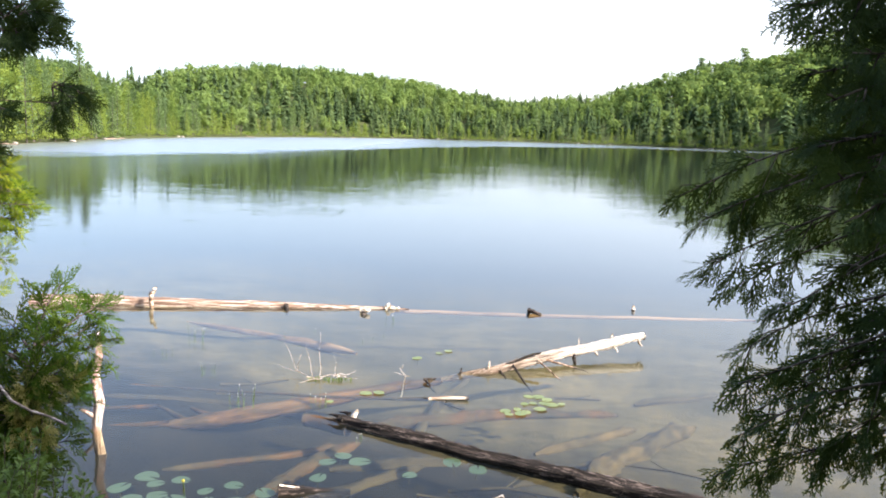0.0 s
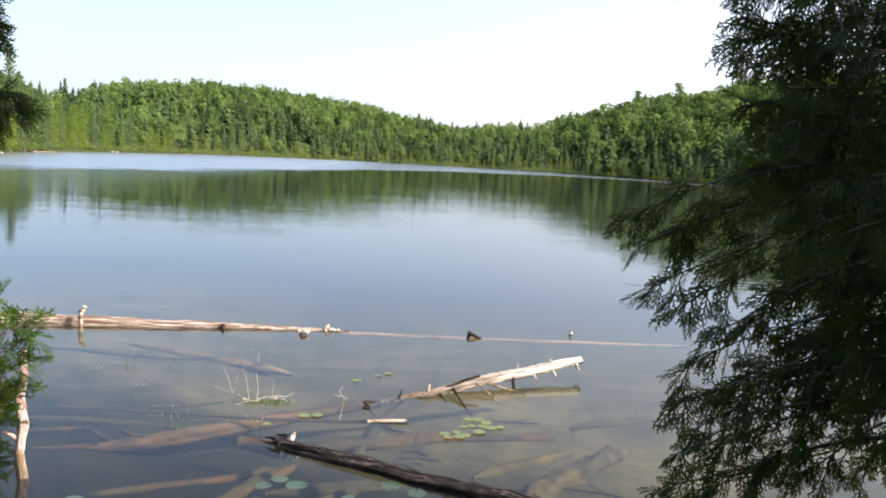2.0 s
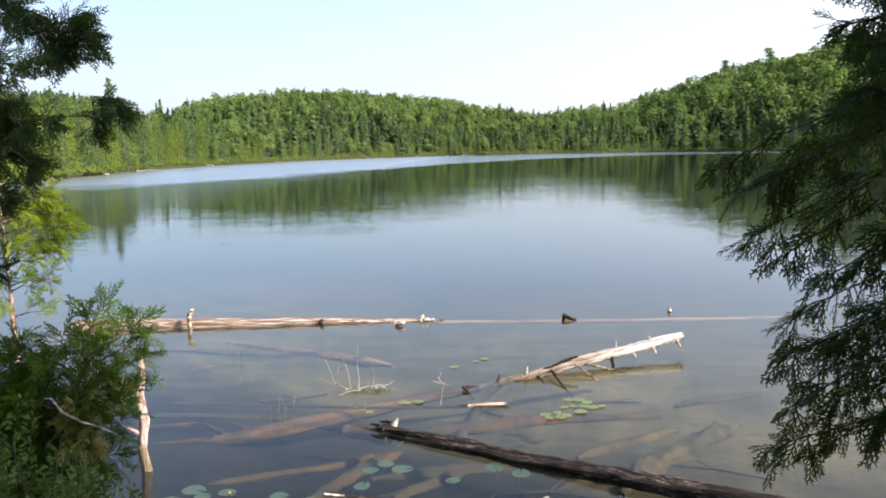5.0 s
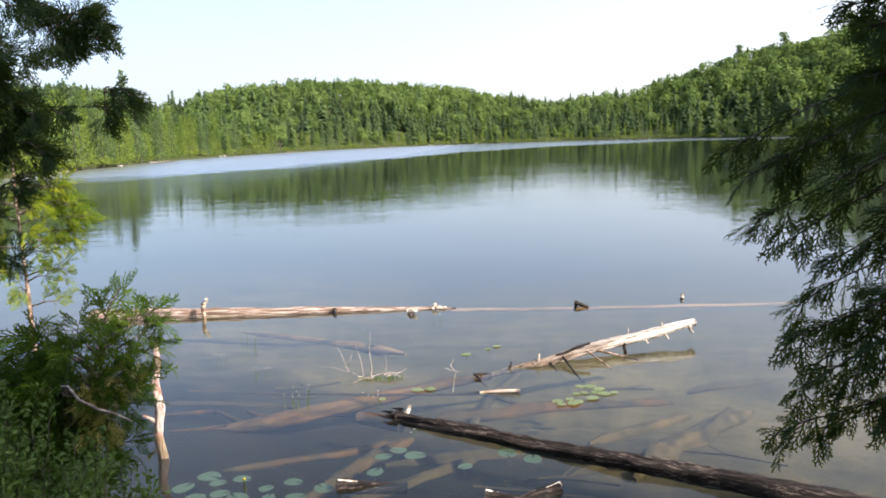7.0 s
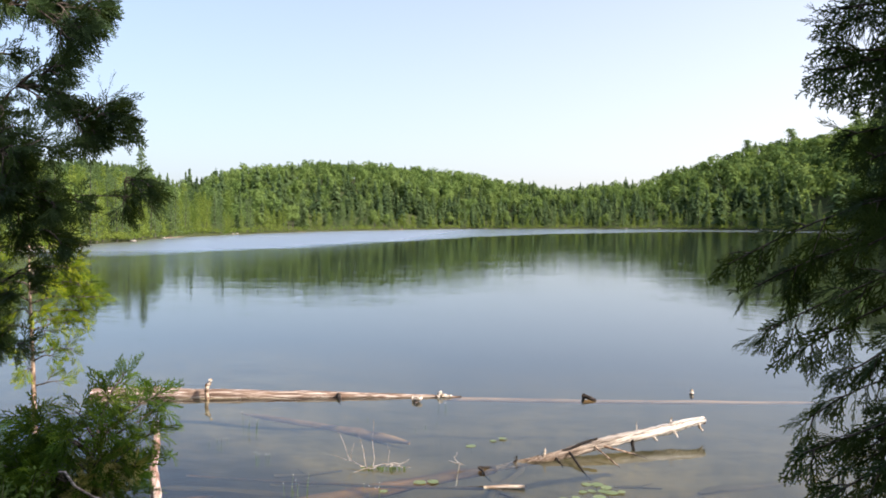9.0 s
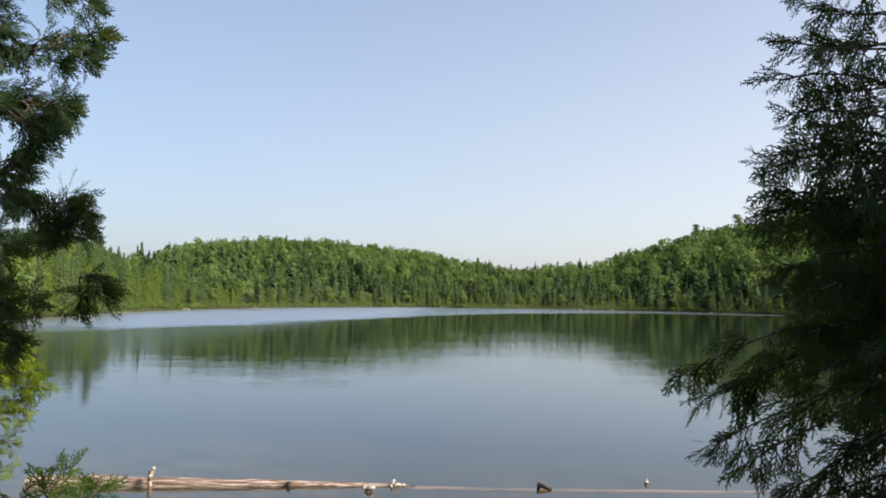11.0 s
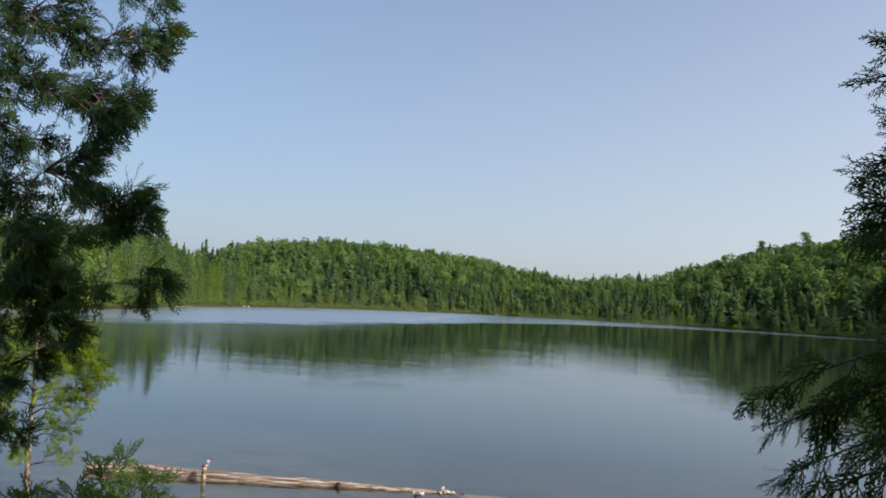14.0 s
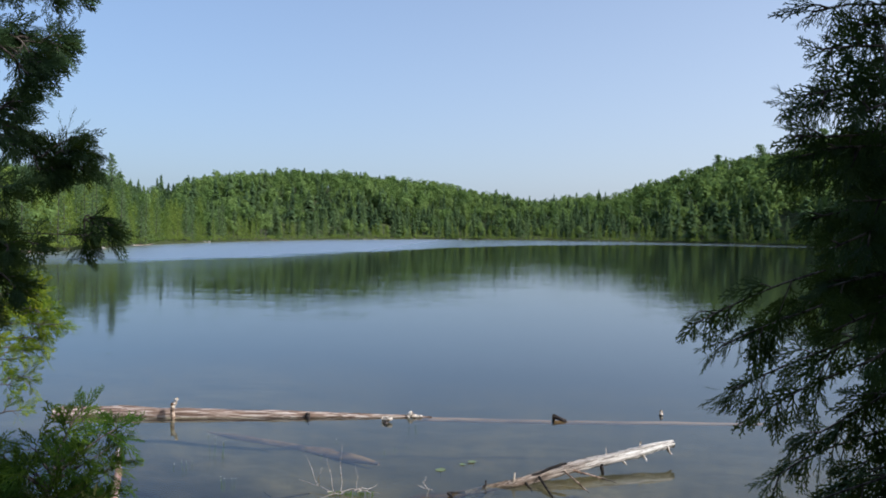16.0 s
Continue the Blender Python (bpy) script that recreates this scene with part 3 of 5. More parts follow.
CONIFERS = [conifer_arrays(rw, rw.randint(13, 15), 9, rw.uniform(0.16, 0.25)) for _ in range(10)]
BROADS = [broad_arrays(rw, rw.randint(7, 9), 28, 1.02, 0.2) for _ in range(12)]
NEAR_BROADS = [broad_arrays(rw, rw.randint(8, 10), 60, 0.6) for _ in range(6)]


def crown_arrays(rnd, boughs=150, tufts=26, reach=0.20, low=0.10, tuft=0.032, rise=0.25, thick=0.022, lift=(-0.7, 0.5)):
    """A full conifer crown of unit height: boughs that sweep out, each hung with small drooping tufts."""
    v, f = [], []
    for b in range(boughs):
        t = (b + rnd.random()) / boughs
        z0, w = low + (0.99 - low) * t, b * 2.4 + rnd.uniform(-0.5, 0.5)
        out = (reach * (1 - t) ** 0.75 + 0.012) * rnd.uniform(0.7, 1.15)
        c, s_ = math.cos(w), math.sin(w)
        for k in range(tufts):
            u = (k + rnd.random()) / tufts
            off = rnd.gauss(0, thick) * (1.1 - 0.5 * u) * (1.15 - t)
            p = Vector((c * out * u - s_ * off, s_ * out * u + c * off, z0 + out * (rise * u - 0.4 * u * u) + rnd.gauss(0, 0.004)))
            d = Vector((c + rnd.gauss(0, 0.5), s_ + rnd.gauss(0, 0.5), rnd.uniform(*lift))).normalized()
            a = d.cross(Vector((c + rnd.gauss(0, 0.6), s_ + rnd.gauss(0, 0.6), rnd.gauss(0.5, 0.6)))).normalized()
            l = tuft * rnd.uniform(0.5, 1.0) * (1.1 - 0.5 * t)
            i = len(v)
            v += [p, p + d * l * 0.55 + a * l * 0.28, p + d * l, p + d * l * 0.55 - a * l * 0.28]
            f += [(i, i + 1, i + 2), (i, i + 2, i + 3)]
    return np.array([tuple(p) for p in v]), np.array(f)


NEAR_CONIFERS = [crown_arrays(rw, 72, 8, rw.uniform(0.15, 0.21), 0.03, 0.065, rw.uniform(0.0, 0.5), 0.03, (0.1, 1.6)) for _ in range(8)]
con_items, broad_items, cedar_items = [], [], []


def under_skyline(az, r, z, h, spare=0.004):
    """Tree height kept below the crest line of the woods."""
    return min(h, max((lerp_table(az, SKYLINE) + spare) * r + 2.6 - z, 2.5))


for _ in range(7300):
    az = rw.uniform(-52, 48)
    s = rw.random() ** 0.8 * 152
    R = shore(az)
    r = R + 3 + s
    if rw.random() > r / (R + 175):
        continue
    x, y = math.sin(radians(az)) * r, math.cos(radians(az)) * r
    z = hill(az, r) - 0.2
    size = (1.0 if az < -25 else 0.85 if az < -14 else 1.0 if az < 6 else min(1.0 + 0.06 * (az - 6), 1.55))
    if az > 8 and rw.random() < 0.42:
        continue
    mix = noise.noise(Vector((x * 0.02, y * 0.02, 4))) * 0.35
    broad_share = min(max((s - 22) / 60, 0), 0.76) + mix + (0.15 if az > 12 and s > 12 else 0)
    if s < 14:
        broad_share = 0.06
    if -24 < az < -12:
        broad_share += 0.2
    if az < -22:
        broad_share = min(max(s - 30, 0) / 200, 0.15)
    if -20 < az < 2 and s > 80:
        broad_share = 0.92
    near = az < -20 and r < 235 and s < 55
    if rw.random() < broad_share:
        va, fa = rw.choice(NEAR_BROADS if near else BROADS)
        broad_items.append((va, fa, x, y, z, under_skyline(az, r, z, rw.choice((5.0, 6.0, 7.0, 8.0, 9.5)) * rw.uniform(0.9, 1.1) * size, rw.uniform(-0.006, 0.003)), rw.uniform(0.8, 1.15), rw.uniform(0, 6.28)))
    else:
        va, fa = rw.choice(NEAR_CONIFERS if near else CONIFERS)
        (cedar_items if near and rw.random() < 0.8 else con_items).append((va, fa, x, y, z, under_skyline(az, r, z, rw.uniform(4.5, 9.0) * size, rw.uniform(0, 0.008)), rw.uniform(1.05, 1.5), rw.uniform(0, 6.28)))
for _ in range(120):
    az = rw.uniform(-48, 44)
    r = shore(az) + (rw.uniform(30, 85) if -21 < az < 1 else rw.uniform(35, 150))
    va, fa = rw.choice(CONIFERS)
    con_items.append((va, fa, math.sin(radians(az)) * r, math.cos(radians(az)) * r, hill(az, r) - 0.2, under_skyline(az, r, hill(az, r), rw.uniform(8.5, 12), rw.uniform(0.004, 0.014)), rw.uniform(0.9, 1.4), rw.uniform(0, 6.28)))
BRUSH = [broad_arrays(rw, 4, 14) for _ in range(6)]
brush_items = []
for _ in range(1050):
    az = rw.uniform(-50, 46)
    r = shore(az) + rw.uniform(-0.3, 2.6)
    va, fa = rw.choice(BRUSH)
    h = rw.uniform(0.8, 2.0)
    brush_items.append((va, fa, math.sin(radians(az)) * r, math.cos(radians(az)) * r, hill(az, max(r, shore(az) + 0.1)) - 0.35 * h, h, rw.uniform(1.0, 1.8), rw.uniform(0, 6.28)))
# Unseen woods added behind the lookout to cut sky light on the bank.
for _ in range(170):
    az = rw.uniform(142, 262)
    r = rw.uniform(11, 45)
    va, fa = rw.choice(NEAR_CONIFERS)
    x, y = math.sin(radians(az)) * r, math.cos(radians(az)) * r
    con_items.append((va, fa, x, y, 0.9, rw.uniform(7, 13), rw.uniform(1.0, 1.5), rw.uniform(0, 6.28)))
scatter_mesh("conifer_forest", M_CONIFER, con_items, "dense dark green spruce and cedar covering the far hills, plus unseen woods added behind the lookout", "forest")
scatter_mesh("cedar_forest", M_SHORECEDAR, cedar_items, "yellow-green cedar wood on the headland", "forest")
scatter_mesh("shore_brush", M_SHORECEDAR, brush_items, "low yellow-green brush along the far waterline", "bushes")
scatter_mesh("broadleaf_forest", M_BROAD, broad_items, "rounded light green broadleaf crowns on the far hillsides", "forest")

# ---------- shoreline trees, each one a thing ----------
def crown_mesh(name, va, fa, material):
    me = bpy.data.meshes.new(name)
    me.from_pydata(va.tolist(), [], fa.tolist())
    me.materials.append(material)
    return me


def shore_tree(name, arrays, material, trunk_r, label):
    """A tree of unit height, to be copied along the shore."""
    tree = empty(name, (0, 0, -50), label, "tree", "trees along the far shore")
    bm = bmesh.new()
    tube(bm, [(0, 0, -0.03), (0.004, 0, 0.3), (-0.003, 0.004, 0.7), (0, 0, 0.95)], [trunk_r, trunk_r * 0.8, trunk_r * 0.5, trunk_r * 0.15], 6)
    part("trunk", bm, M_FARBARK, tree)
    ob = new("crown", crown_mesh(name + "_crown", *arrays, material))
    ob.parent = tree
    return tree


rs = random.Random(21)
SHORE_KINDS = [
    shore_tree("spruce_tree", crown_arrays(rs, 80, 10, 0.13, 0.05, 0.048, -0.1, 0.02, (-0.7, 0.2)), M_CONIFER, 0.009, "slender dark green spruce on the far shore"),
    shore_tree("cedar_tree", crown_arrays(rs, 80, 11, 0.20, 0.02, 0.05, 0.5, 0.03, (0.2, 1.8)), M_SHORECEDAR, 0.01, "bushy yellow-green cedar at the water's edge"),
    shore_tree("fir_tree", crown_arrays(rs, 80, 10, 0.15, 0.04, 0.048, 0.2, 0.02, (-0.3, 0.8)), M_CONIFER, 0.009, "pointed mid-green fir on the far shore"),
    shore_tree("cedar_tree", crown_arrays(rs, 80, 10, 0.27, 0.02, 0.075, 0.7, 0.05, (0.2, 1.6)), M_SHORECEDAR, 0.012, "broad leaning cedar over the far shore"),
    shore_tree("birch_tree", broad_arrays(rs, 11, 60, 0.8), M_BROAD, 0.016, "light green birch among the shoreline conifers"),
]
for i in range(295):
    az = -50 + 98 * (i + rs.uniform(-0.45, 0.45)) / 295
    r = shore(az) + rs.uniform(0.8, 7.0)
    x, y = math.sin(radians(az)) * r, math.cos(radians(az)) * r
    k = rs.choices((0, 1, 2, 3, 4), (3, 5, 3, 2.5, 1) if az > -14 else (2.0, 6, 2.5, 1.5, 0.6))[0]
    h = {0: rs.uniform(5.5, 9), 1: rs.uniform(3.5, 6), 2: rs.uniform(5, 8.5), 3: rs.uniform(2.5, 4.5), 4: rs.uniform(4, 6.5)}[k] * (1.35 if az < -25 else 1.15 if az < -14 else 1.0)
    h = under_skyline(az, r, hill(az, r), h)
    m = pose(x, y, hill(az, r) - 0.1, rs.uniform(-3, 3), rs.uniform(-3, 3), rs.uniform(0, 360))
    t = copy_thing(SHORE_KINDS[k], m)
    w = rs.uniform(0.85, 1.15)
    t.scale = (h * w, h * w, h)
for t in SHORE_KINDS:
    az = rs.uniform(-48, -40)
    r = shore(az) + 6
    t.location = (math.sin(radians(az)) * r, math.cos(radians(az)) * r, hill(az, r) - 0.1)
    t.scale = (9, 9, 9)

# the tall feathery spruce that overtops the left shore
_az = -26.2
_r = 150.0
big = shore_tree("spruce_tree", crown_arrays(random.Random(14), 110, 16, 0.17, 0.12, 0.05, 0.9, 0.012), M_CONIFER, 0.012, "tall feathery spruce standing above its neighbours")
big.matrix_basis = pose(math.sin(radians(_az)) * _r, math.cos(radians(_az)) * _r, hill(_az, _r) - 0.2)
_h = 0.090 * _r + 2.8 - hill(_az, _r)
big.scale = (_h, _h, _h)


# old pines that stand over the right-hand ridge
def pine_arrays(rnd, tiers=10, leaves=110):
    """An irregular pine of unit height: flat uneven plates of needles set apart along a bare stem."""
    v, f = [], []
    for k in range(tiers):
        z = 0.42 + 0.54 * k / (tiers - 1)
        w, far = rnd.uniform(0, 6.28), rnd.uniform(0.04, 0.17) * (1.35 - z)
        c = Vector((math.cos(w) * far, math.sin(w) * far, z))
        size = rnd.uniform(0.09, 0.16) * (1.4 - 0.7 * z)
        for _ in range(leaves):
            p = c + Vector((rnd.gauss(0, 0.55), rnd.gauss(0, 0.55), rnd.gauss(0, 0.2))) * size
            d = Vector((rnd.gauss(0, 1), rnd.gauss(0, 1), rnd.gauss(0.3, 0.7))).normalized()
            a = d.orthogonal().normalized()
            q = rnd.uniform(0.03, 0.05)
            i = len(v)
            v += [p - a * q * 0.5, p + a * q * 0.5, p + d * q]
            f.append((i, i + 1, i + 2))
    return np.array([tuple(p) for p in v]), np.array(f)


for i, (az, rise) in enumerate(((16.8, 0.099), (19.5, 0.110), (23.4, 0.126), (24.6, 0.127))):
    pine = shore_tree("pine_tree", pine_arrays(random.Random(80 + i)), M_CONIFER, 0.014, "old dark pine with ragged plates above the ridge")
    r = shore(az) + 126
    z = hill(az, r) - 0.3
    h = rise * r + 2.6 - z
    pine.matrix_basis = pose(math.sin(radians(az)) * r, math.cos(radians(az)) * r, z, 0, 0, 50 * i)
    pine.scale = (h, h, h)


# unseen cedars added beside the lookout on the bank to block the low sun
shade = empty("cedar_tree", (0, 0, -50), "dense dark green cedar added unseen on the bank to shade the lookout", "tree", "cedars on the near bank")
bm = bmesh.new()
tube(bm, [(0, 0, -0.02), (0.004, 0.002, 0.3), (-0.004, 0.003, 0.65), (0, 0, 0.97)], [0.017, 0.014, 0.009, 0.002], 8, 0.08, 3)
part("trunk", bm, M_FARBARK, shade)
ob = new("crown", crown_mesh("shade_cedar_crown", *crown_arrays(random.Random(61), 130, 22, tuft=0.036), M_CEDAR))
ob.parent = shade
SHADE_CEDARS = [(4.6, 0.8, 6.9), (5.7, 0.5, 6.8), (3.9, 0.2, 7.2), (5.0, -0.3, 7.8), (3.9, -1.1, 7.8), (5.4, -1.9, 8.6), (6.8, -0.2, 7.8), (4.3, -2.7, 8.5), (3.4, 1.25, 5.0), (3.1, 0.5, 5.4)]
for i, (x, y, h) in enumerate(SHADE_CEDARS):
    m = pose(x, y, height(x, y) - 0.1, 0, 0, 70 * i)
    t = shade if i == 0 else copy_thing(shade, m)
    t.matrix_basis = m
    t.scale = (h * 1.25, h * 1.25, h)


# pale driftwood and boulders along the far waterline
def boulder_mesh():
    bm = bmesh.new()
    bmesh.ops.create_icosphere(bm, subdivisions=2, radius=1)
    for v in bm.verts:
        v.co *= 1 + 0.35 * noise.noise(v.co * 1.4 + Vector((3, 1, 7)))
        v.co.z *= 0.55
    return bm


stone = empty("boulder", (0, 0, -50), "grey lichen-pale boulder at the waterline", "boulder", "boulders along the far shore")
part("stone", boulder_mesh(), M_BOULDER, stone)
drift = empty("driftwood_log", (0, 0, -50), "pale grey driftwood log stranded on the far shore", "log", "driftwood on the far shore")
bm = bmesh.new()
tube(bm, curve_pts((-0.5, 0, 0), (0.5, 0, 0), 8, 0.05, 0, 5), [0.035 - 0.003 * i for i in range(9)], 7, 0.1, 4)
part("trunk", bm, M_LOG, drift)
for i in range(44):
    az = rs.uniform(-46, 40)
    r = shore(az) + rs.uniform(-0.6, 0.5)
    at = (math.sin(radians(az)) * r, math.cos(radians(az)) * r, 0.12)
    if i % 2:
        t = copy_thing(stone, pose(*at, 0, 0, rs.uniform(0, 360)))
        s = rs.uniform(0.2, 0.4)
        t.scale = (s * 1.4, s, s)
    else:
        t = copy_thing(drift, pose(*at, 0, rs.uniform(-4, 4), -az + rs.uniform(-35, 35)))
        s = rs.uniform(1.4, 3.2)
        t.scale = (s, s, s)
stone.location, stone.scale = (-60.0, 88.0, 0.1), (0.5, 0.4, 0.4)
drift.location, drift.scale = (-56.0, 92.0, 0.15), (2, 2, 2)


# ---------- logs in the water ----------
def frame_thing(name, a, b, label, category="log", group=""):
    """An Empty in the middle of a-b whose x runs along it; gives it with a function to its own space."""
    a, b = Vector(a), Vector(b)
    thing = empty(name, (a + b) / 2, label, category, group)
    thing.rotation_mode = "QUATERNION"
    thing.rotation_quaternion = (b - a).to_track_quat("X", "Z")
    m = Matrix.LocRotScale((a + b) / 2, thing.rotation_quaternion, None)
    inv = m.inverted()
    return thing, (lambda p: inv @ Vector(p))


def trunk_bm(own, pts, radii, sides=14, rough=0.06, seed=1, ridges=0.03, sub=4):
    """A knotty trunk through world points."""
    fine, rad = [], []
    for i in range(len(pts) - 1):
        for k in range(sub):
            t = k / sub
            fine.append(Vector(pts[i]).lerp(Vector(pts[i + 1]), t))
            rad.append(radii[i] + (radii[i + 1] - radii[i]) * t)
    fine.append(Vector(pts[-1]))
    rad.append(radii[-1])
    out = []
    for i, p in enumerate(fine):
        w = Vector((noise.noise(p * 1.7 + Vector((seed, 0, 0))), noise.noise(p * 1.7 + Vector((0, seed, 9))), noise.noise(p * 1.7 + Vector((4, 0, seed)))))
        out.append(own(p + w * rad[i] * 0.35))
    bm = bmesh.new()
    tube(bm, out, rad, sides, rough, seed, True, ridges)
    return bm


def stub(own, a, b, r0, r1, parent, wood, name="branch_stub", seed=0, bend=0.015, label=""):
    material = {M_WHITE: M_KNOB, M_LOG: M_KNOBDARK}.get(wood, wood)
    bm = bmesh.new()
    pts = [own(p) for p in curve_pts(a, b, 5, bend, 0, seed)]
    rad = [r0 + (r1 - r0) * i / 5 for i in range(6)]
    end = (pts[-1] - pts[-2]).normalized()
    tube(bm, pts + [pts[-1] + end * r1 * 0.5, pts[-1] + end * r1 * 0.75], rad + [r1 * 0.75, r1 * 0.3], 8, 0.06, seed)
    return part(name, bm, material, parent, label)


# the long floating log, and its pale far end just under the surface
log, own = frame_thing("floating_log", (-7.4, 10.75, 0.02), (4.6, 11.6, -0.05), "long bleached log floating with broken branch stubs")
part("trunk", trunk_bm(own, [(-6.15, 10.76, 0.0), (-5.8, 10.8, 0.015), (-4.4, 10.88, 0.02), (-3.2, 10.97, 0.01), (-2.2, 11.05, 0.01), (-1.4, 11.1, 0.005), (-0.65, 11.15, -0.005)],
     [0.112, 0.108, 0.096, 0.078, 0.056, 0.036, 0.014], 18, 0.12, 3, 0.07, 7), M_LOG, log)
part("sunken_end", trunk_bm(own, [(-0.9, 11.2, -0.05), (1.2, 11.42, -0.10), (3.0, 11.52, -0.10), (4.7, 11.64, -0.11)], [0.034, 0.03, 0.028, 0.022], 10, 0.06, 5), M_PALE, log, "pale waterlogged end just below the surface")
stub(own, (-4.37, 10.72, -0.04), (-4.35, 10.66, 0.22), 0.034, 0.027, log, M_LOG, "branch_stub", 2, 0.03)
stub(own, (-4.35, 10.67, 0.18), (-4.29, 10.68, 0.29), 0.036, 0.024, log, M_WHITE, "branch_stub", 3, 0.02, "white sunlit broken stub")
stub(own, (-2.46, 10.96, 0.04), (-2.40, 10.78, -0.05), 0.04, 0.022, log, M_CHAR, "branch_stub", 4, 0.02, "dark wet branch stub")
stub(own, (-1.32, 11.05, 0.0), (-1.28, 10.74, -0.02), 0.03, 0.04, log, M_CHAR, "branch_stub", 5, 0.02, "dark wet branch stub")
stub(own, (-1.33, 10.84, 0.03), (-1.22, 10.80, 0.055), 0.048, 0.036, log, M_WHITE, "root_knot", 6, 0.02, "white bare knot")
stub(own, (-0.99, 11.12, 0.02), (-0.95, 11.10, 0.08), 0.045, 0.022, log, M_WHITE, "root_knot", 7, 0.02, "white bare knot")
stub(own, (-0.94, 11.10, 0.025), (-0.80, 11.11, 0.025), 0.03, 0.016, log, M_WHITE, "root_knot", 8, 0.02, "white bare knot")
stub(own, (1.13, 11.25, -0.08), (1.15, 11.16, 0.07), 0.026, 0.022, log, M_CHAR, "branch_stub", 9, 0.02, "dark stub poking through the surface")
stub(own, (1.13, 11.18, 0.055), (1.30, 11.08, 0.005), 0.034, 0.026, log, M_CHAR, "branch_stub", 10, 0.02, "dark stub poking through the surface")
stub(own, (2.80, 11.60, -0.08), (2.80, 11.62, 0.02), 0.022, 0.03, log, M_CHAR, "branch_stub", 11)
stub(own, (2.80, 11.62, 0.015), (2.80, 11.62, 0.06), 0.036, 0.022, log, M_WHITE, "branch_stub", 12, 0.0, "white tip of a stub")

# the white leaning log whose lower half lies under water
log, own = frame_thing("leaning_log", (0.1, 8.0, 0), (2.4, 9.28, 0.2), "bare white log rising out of the water on broken stubs")
part("trunk", trunk_bm(own, [(-0.15, 8.12, -0.09), (0.45, 8.2, 0.02), (0.95, 8.48, 0.075), (1.5, 8.8, 0.13), (2.0, 9.08, 0.175), (2.4, 9.30, 0.205)],
     [0.032, 0.040, 0.055, 0.057, 0.054, 0.042], 18, 0.24, 8, 0.12, 9), M_LEAN, log)
part("sunken_trunk", trunk_bm(own, [(-3.1, 7.02, -0.30), (-2.65, 6.98, -0.26), (-2.2, 7.06, -0.22), (-1.6, 7.36, -0.17), (-0.95, 7.74, -0.13), (-0.45, 8.0, -0.11), (-0.1, 8.14, -0.09)],
     [0.02, 0.05, 0.075, 0.078, 0.066, 0.055, 0.045], 14, 0.3, 9, 0.08, 5), M_DROWNED, log, "orange-brown trunk under the water")
for a, b, r0, r1, mt, sd in (
        ((0.62, 8.30, 0.07), (1.02, 8.44, 0.18), 0.02, 0.014, M_CHAR, 1), ((1.08, 8.52, 0.09), (1.42, 8.50, 0.005), 0.016, 0.008, M_KNOBDARK, 2),
        ((1.42, 8.50, 0.01), (1.58, 8.48, -0.04), 0.012, 0.006, M_CHAR, 3), ((0.42, 8.18, 0.04), (0.44, 8.2, 0.13), 0.018, 0.008, M_WHITE, 4),
        ((0.10, 8.1, 0.0), (0.13, 8.1, 0.07), 0.016, 0.008, M_CHAR, 5), ((1.45, 8.72, 0.10), (1.47, 8.70, -0.01), 0.022, 0.018, M_CHAR, 6),
        ((1.52, 8.84, 0.18), (1.53, 8.85, 0.27), 0.008, 0.004, M_WHITE, 7), ((1.72, 8.9, 0.12), (1.76, 8.86, 0.06), 0.016, 0.01, M_WHITE, 8),
        ((1.95, 9.05, 0.22), (1.97, 9.06, 0.28), 0.016, 0.006, M_WHITE, 9), ((1.98, 9.02, 0.13), (2.02, 8.98, 0.07), 0.016, 0.008, M_WHITE, 10),
        ((2.32, 9.24, 0.18), (2.36, 9.2, 0.10), 0.02, 0.012, M_WHITE, 11), ((0.55, 8.25, 0.03), (0.62, 8.12, -0.04), 0.016, 0.01, M_CHAR, 12),
        ((-0.10, 8.0, -0.03), (-0.27, 7.80, 0.03), 0.013, 0.012, M_CHAR, 13), ((-0.27, 7.80, 0.03), (-0.13, 7.52, -0.02), 0.015, 0.006, M_CHAR, 14),
        ((0.70, 8.33, 0.07), (0.87, 7.66, -0.02), 0.016, 0.008, M_CHAR, 21), ((1.0, 8.47, 0.09), (1.22, 8.06, -0.01), 0.011, 0.006, M_KNOBDARK, 22),
        ((-2.5, 7.02, -0.24), (-2.95, 7.36, -0.22), 0.035, 0.016, M_SUNK, 15), ((-2.95, 7.36, -0.22), (-3.8, 7.3, -0.26), 0.03, 0.01, M_SUNK, 16),
        ((-2.7, 7.0, -0.25), (-3.6, 6.95, -0.3), 0.04, 0.012, M_SUNK, 17), ((-2.3, 7.1, -0.2), (-2.6, 7.3, -0.2), 0.03, 0.02, M_SUNK, 18)):
    stub(own, a, b, r0, r1, log, mt, "branch_stub", sd, 0.02)

# the dark half-sunk log
log, own = frame_thing("dark_log", (-0.95, 6.62, 0.0), (2.6, 4.75, 0.03), "dark rotten log half sunk across the shallows")
part("trunk", trunk_bm(own, [(-0.98, 6.60, 0.01), (-0.5, 6.34, 0.015), (0.1, 6.02, 0.02), (0.7, 5.7, 0.02), (1.4, 5.36, 0.025), (2.0, 5.05, 0.03), (3.0, 4.55, 0.04)],
     [0.046, 0.058, 0.062, 0.065, 0.068, 0.074, 0.08], 22, 0.26, 31, 0.11, 9), M_CHAR, log)
part("sunken_end", trunk_bm(own, [(-1.35, 6.78, -0.07), (-0.9, 6.55, -0.05)], [0.06, 0.07], 10, 0.12, 33), M_SUNK, log, "splintered pale end under water")
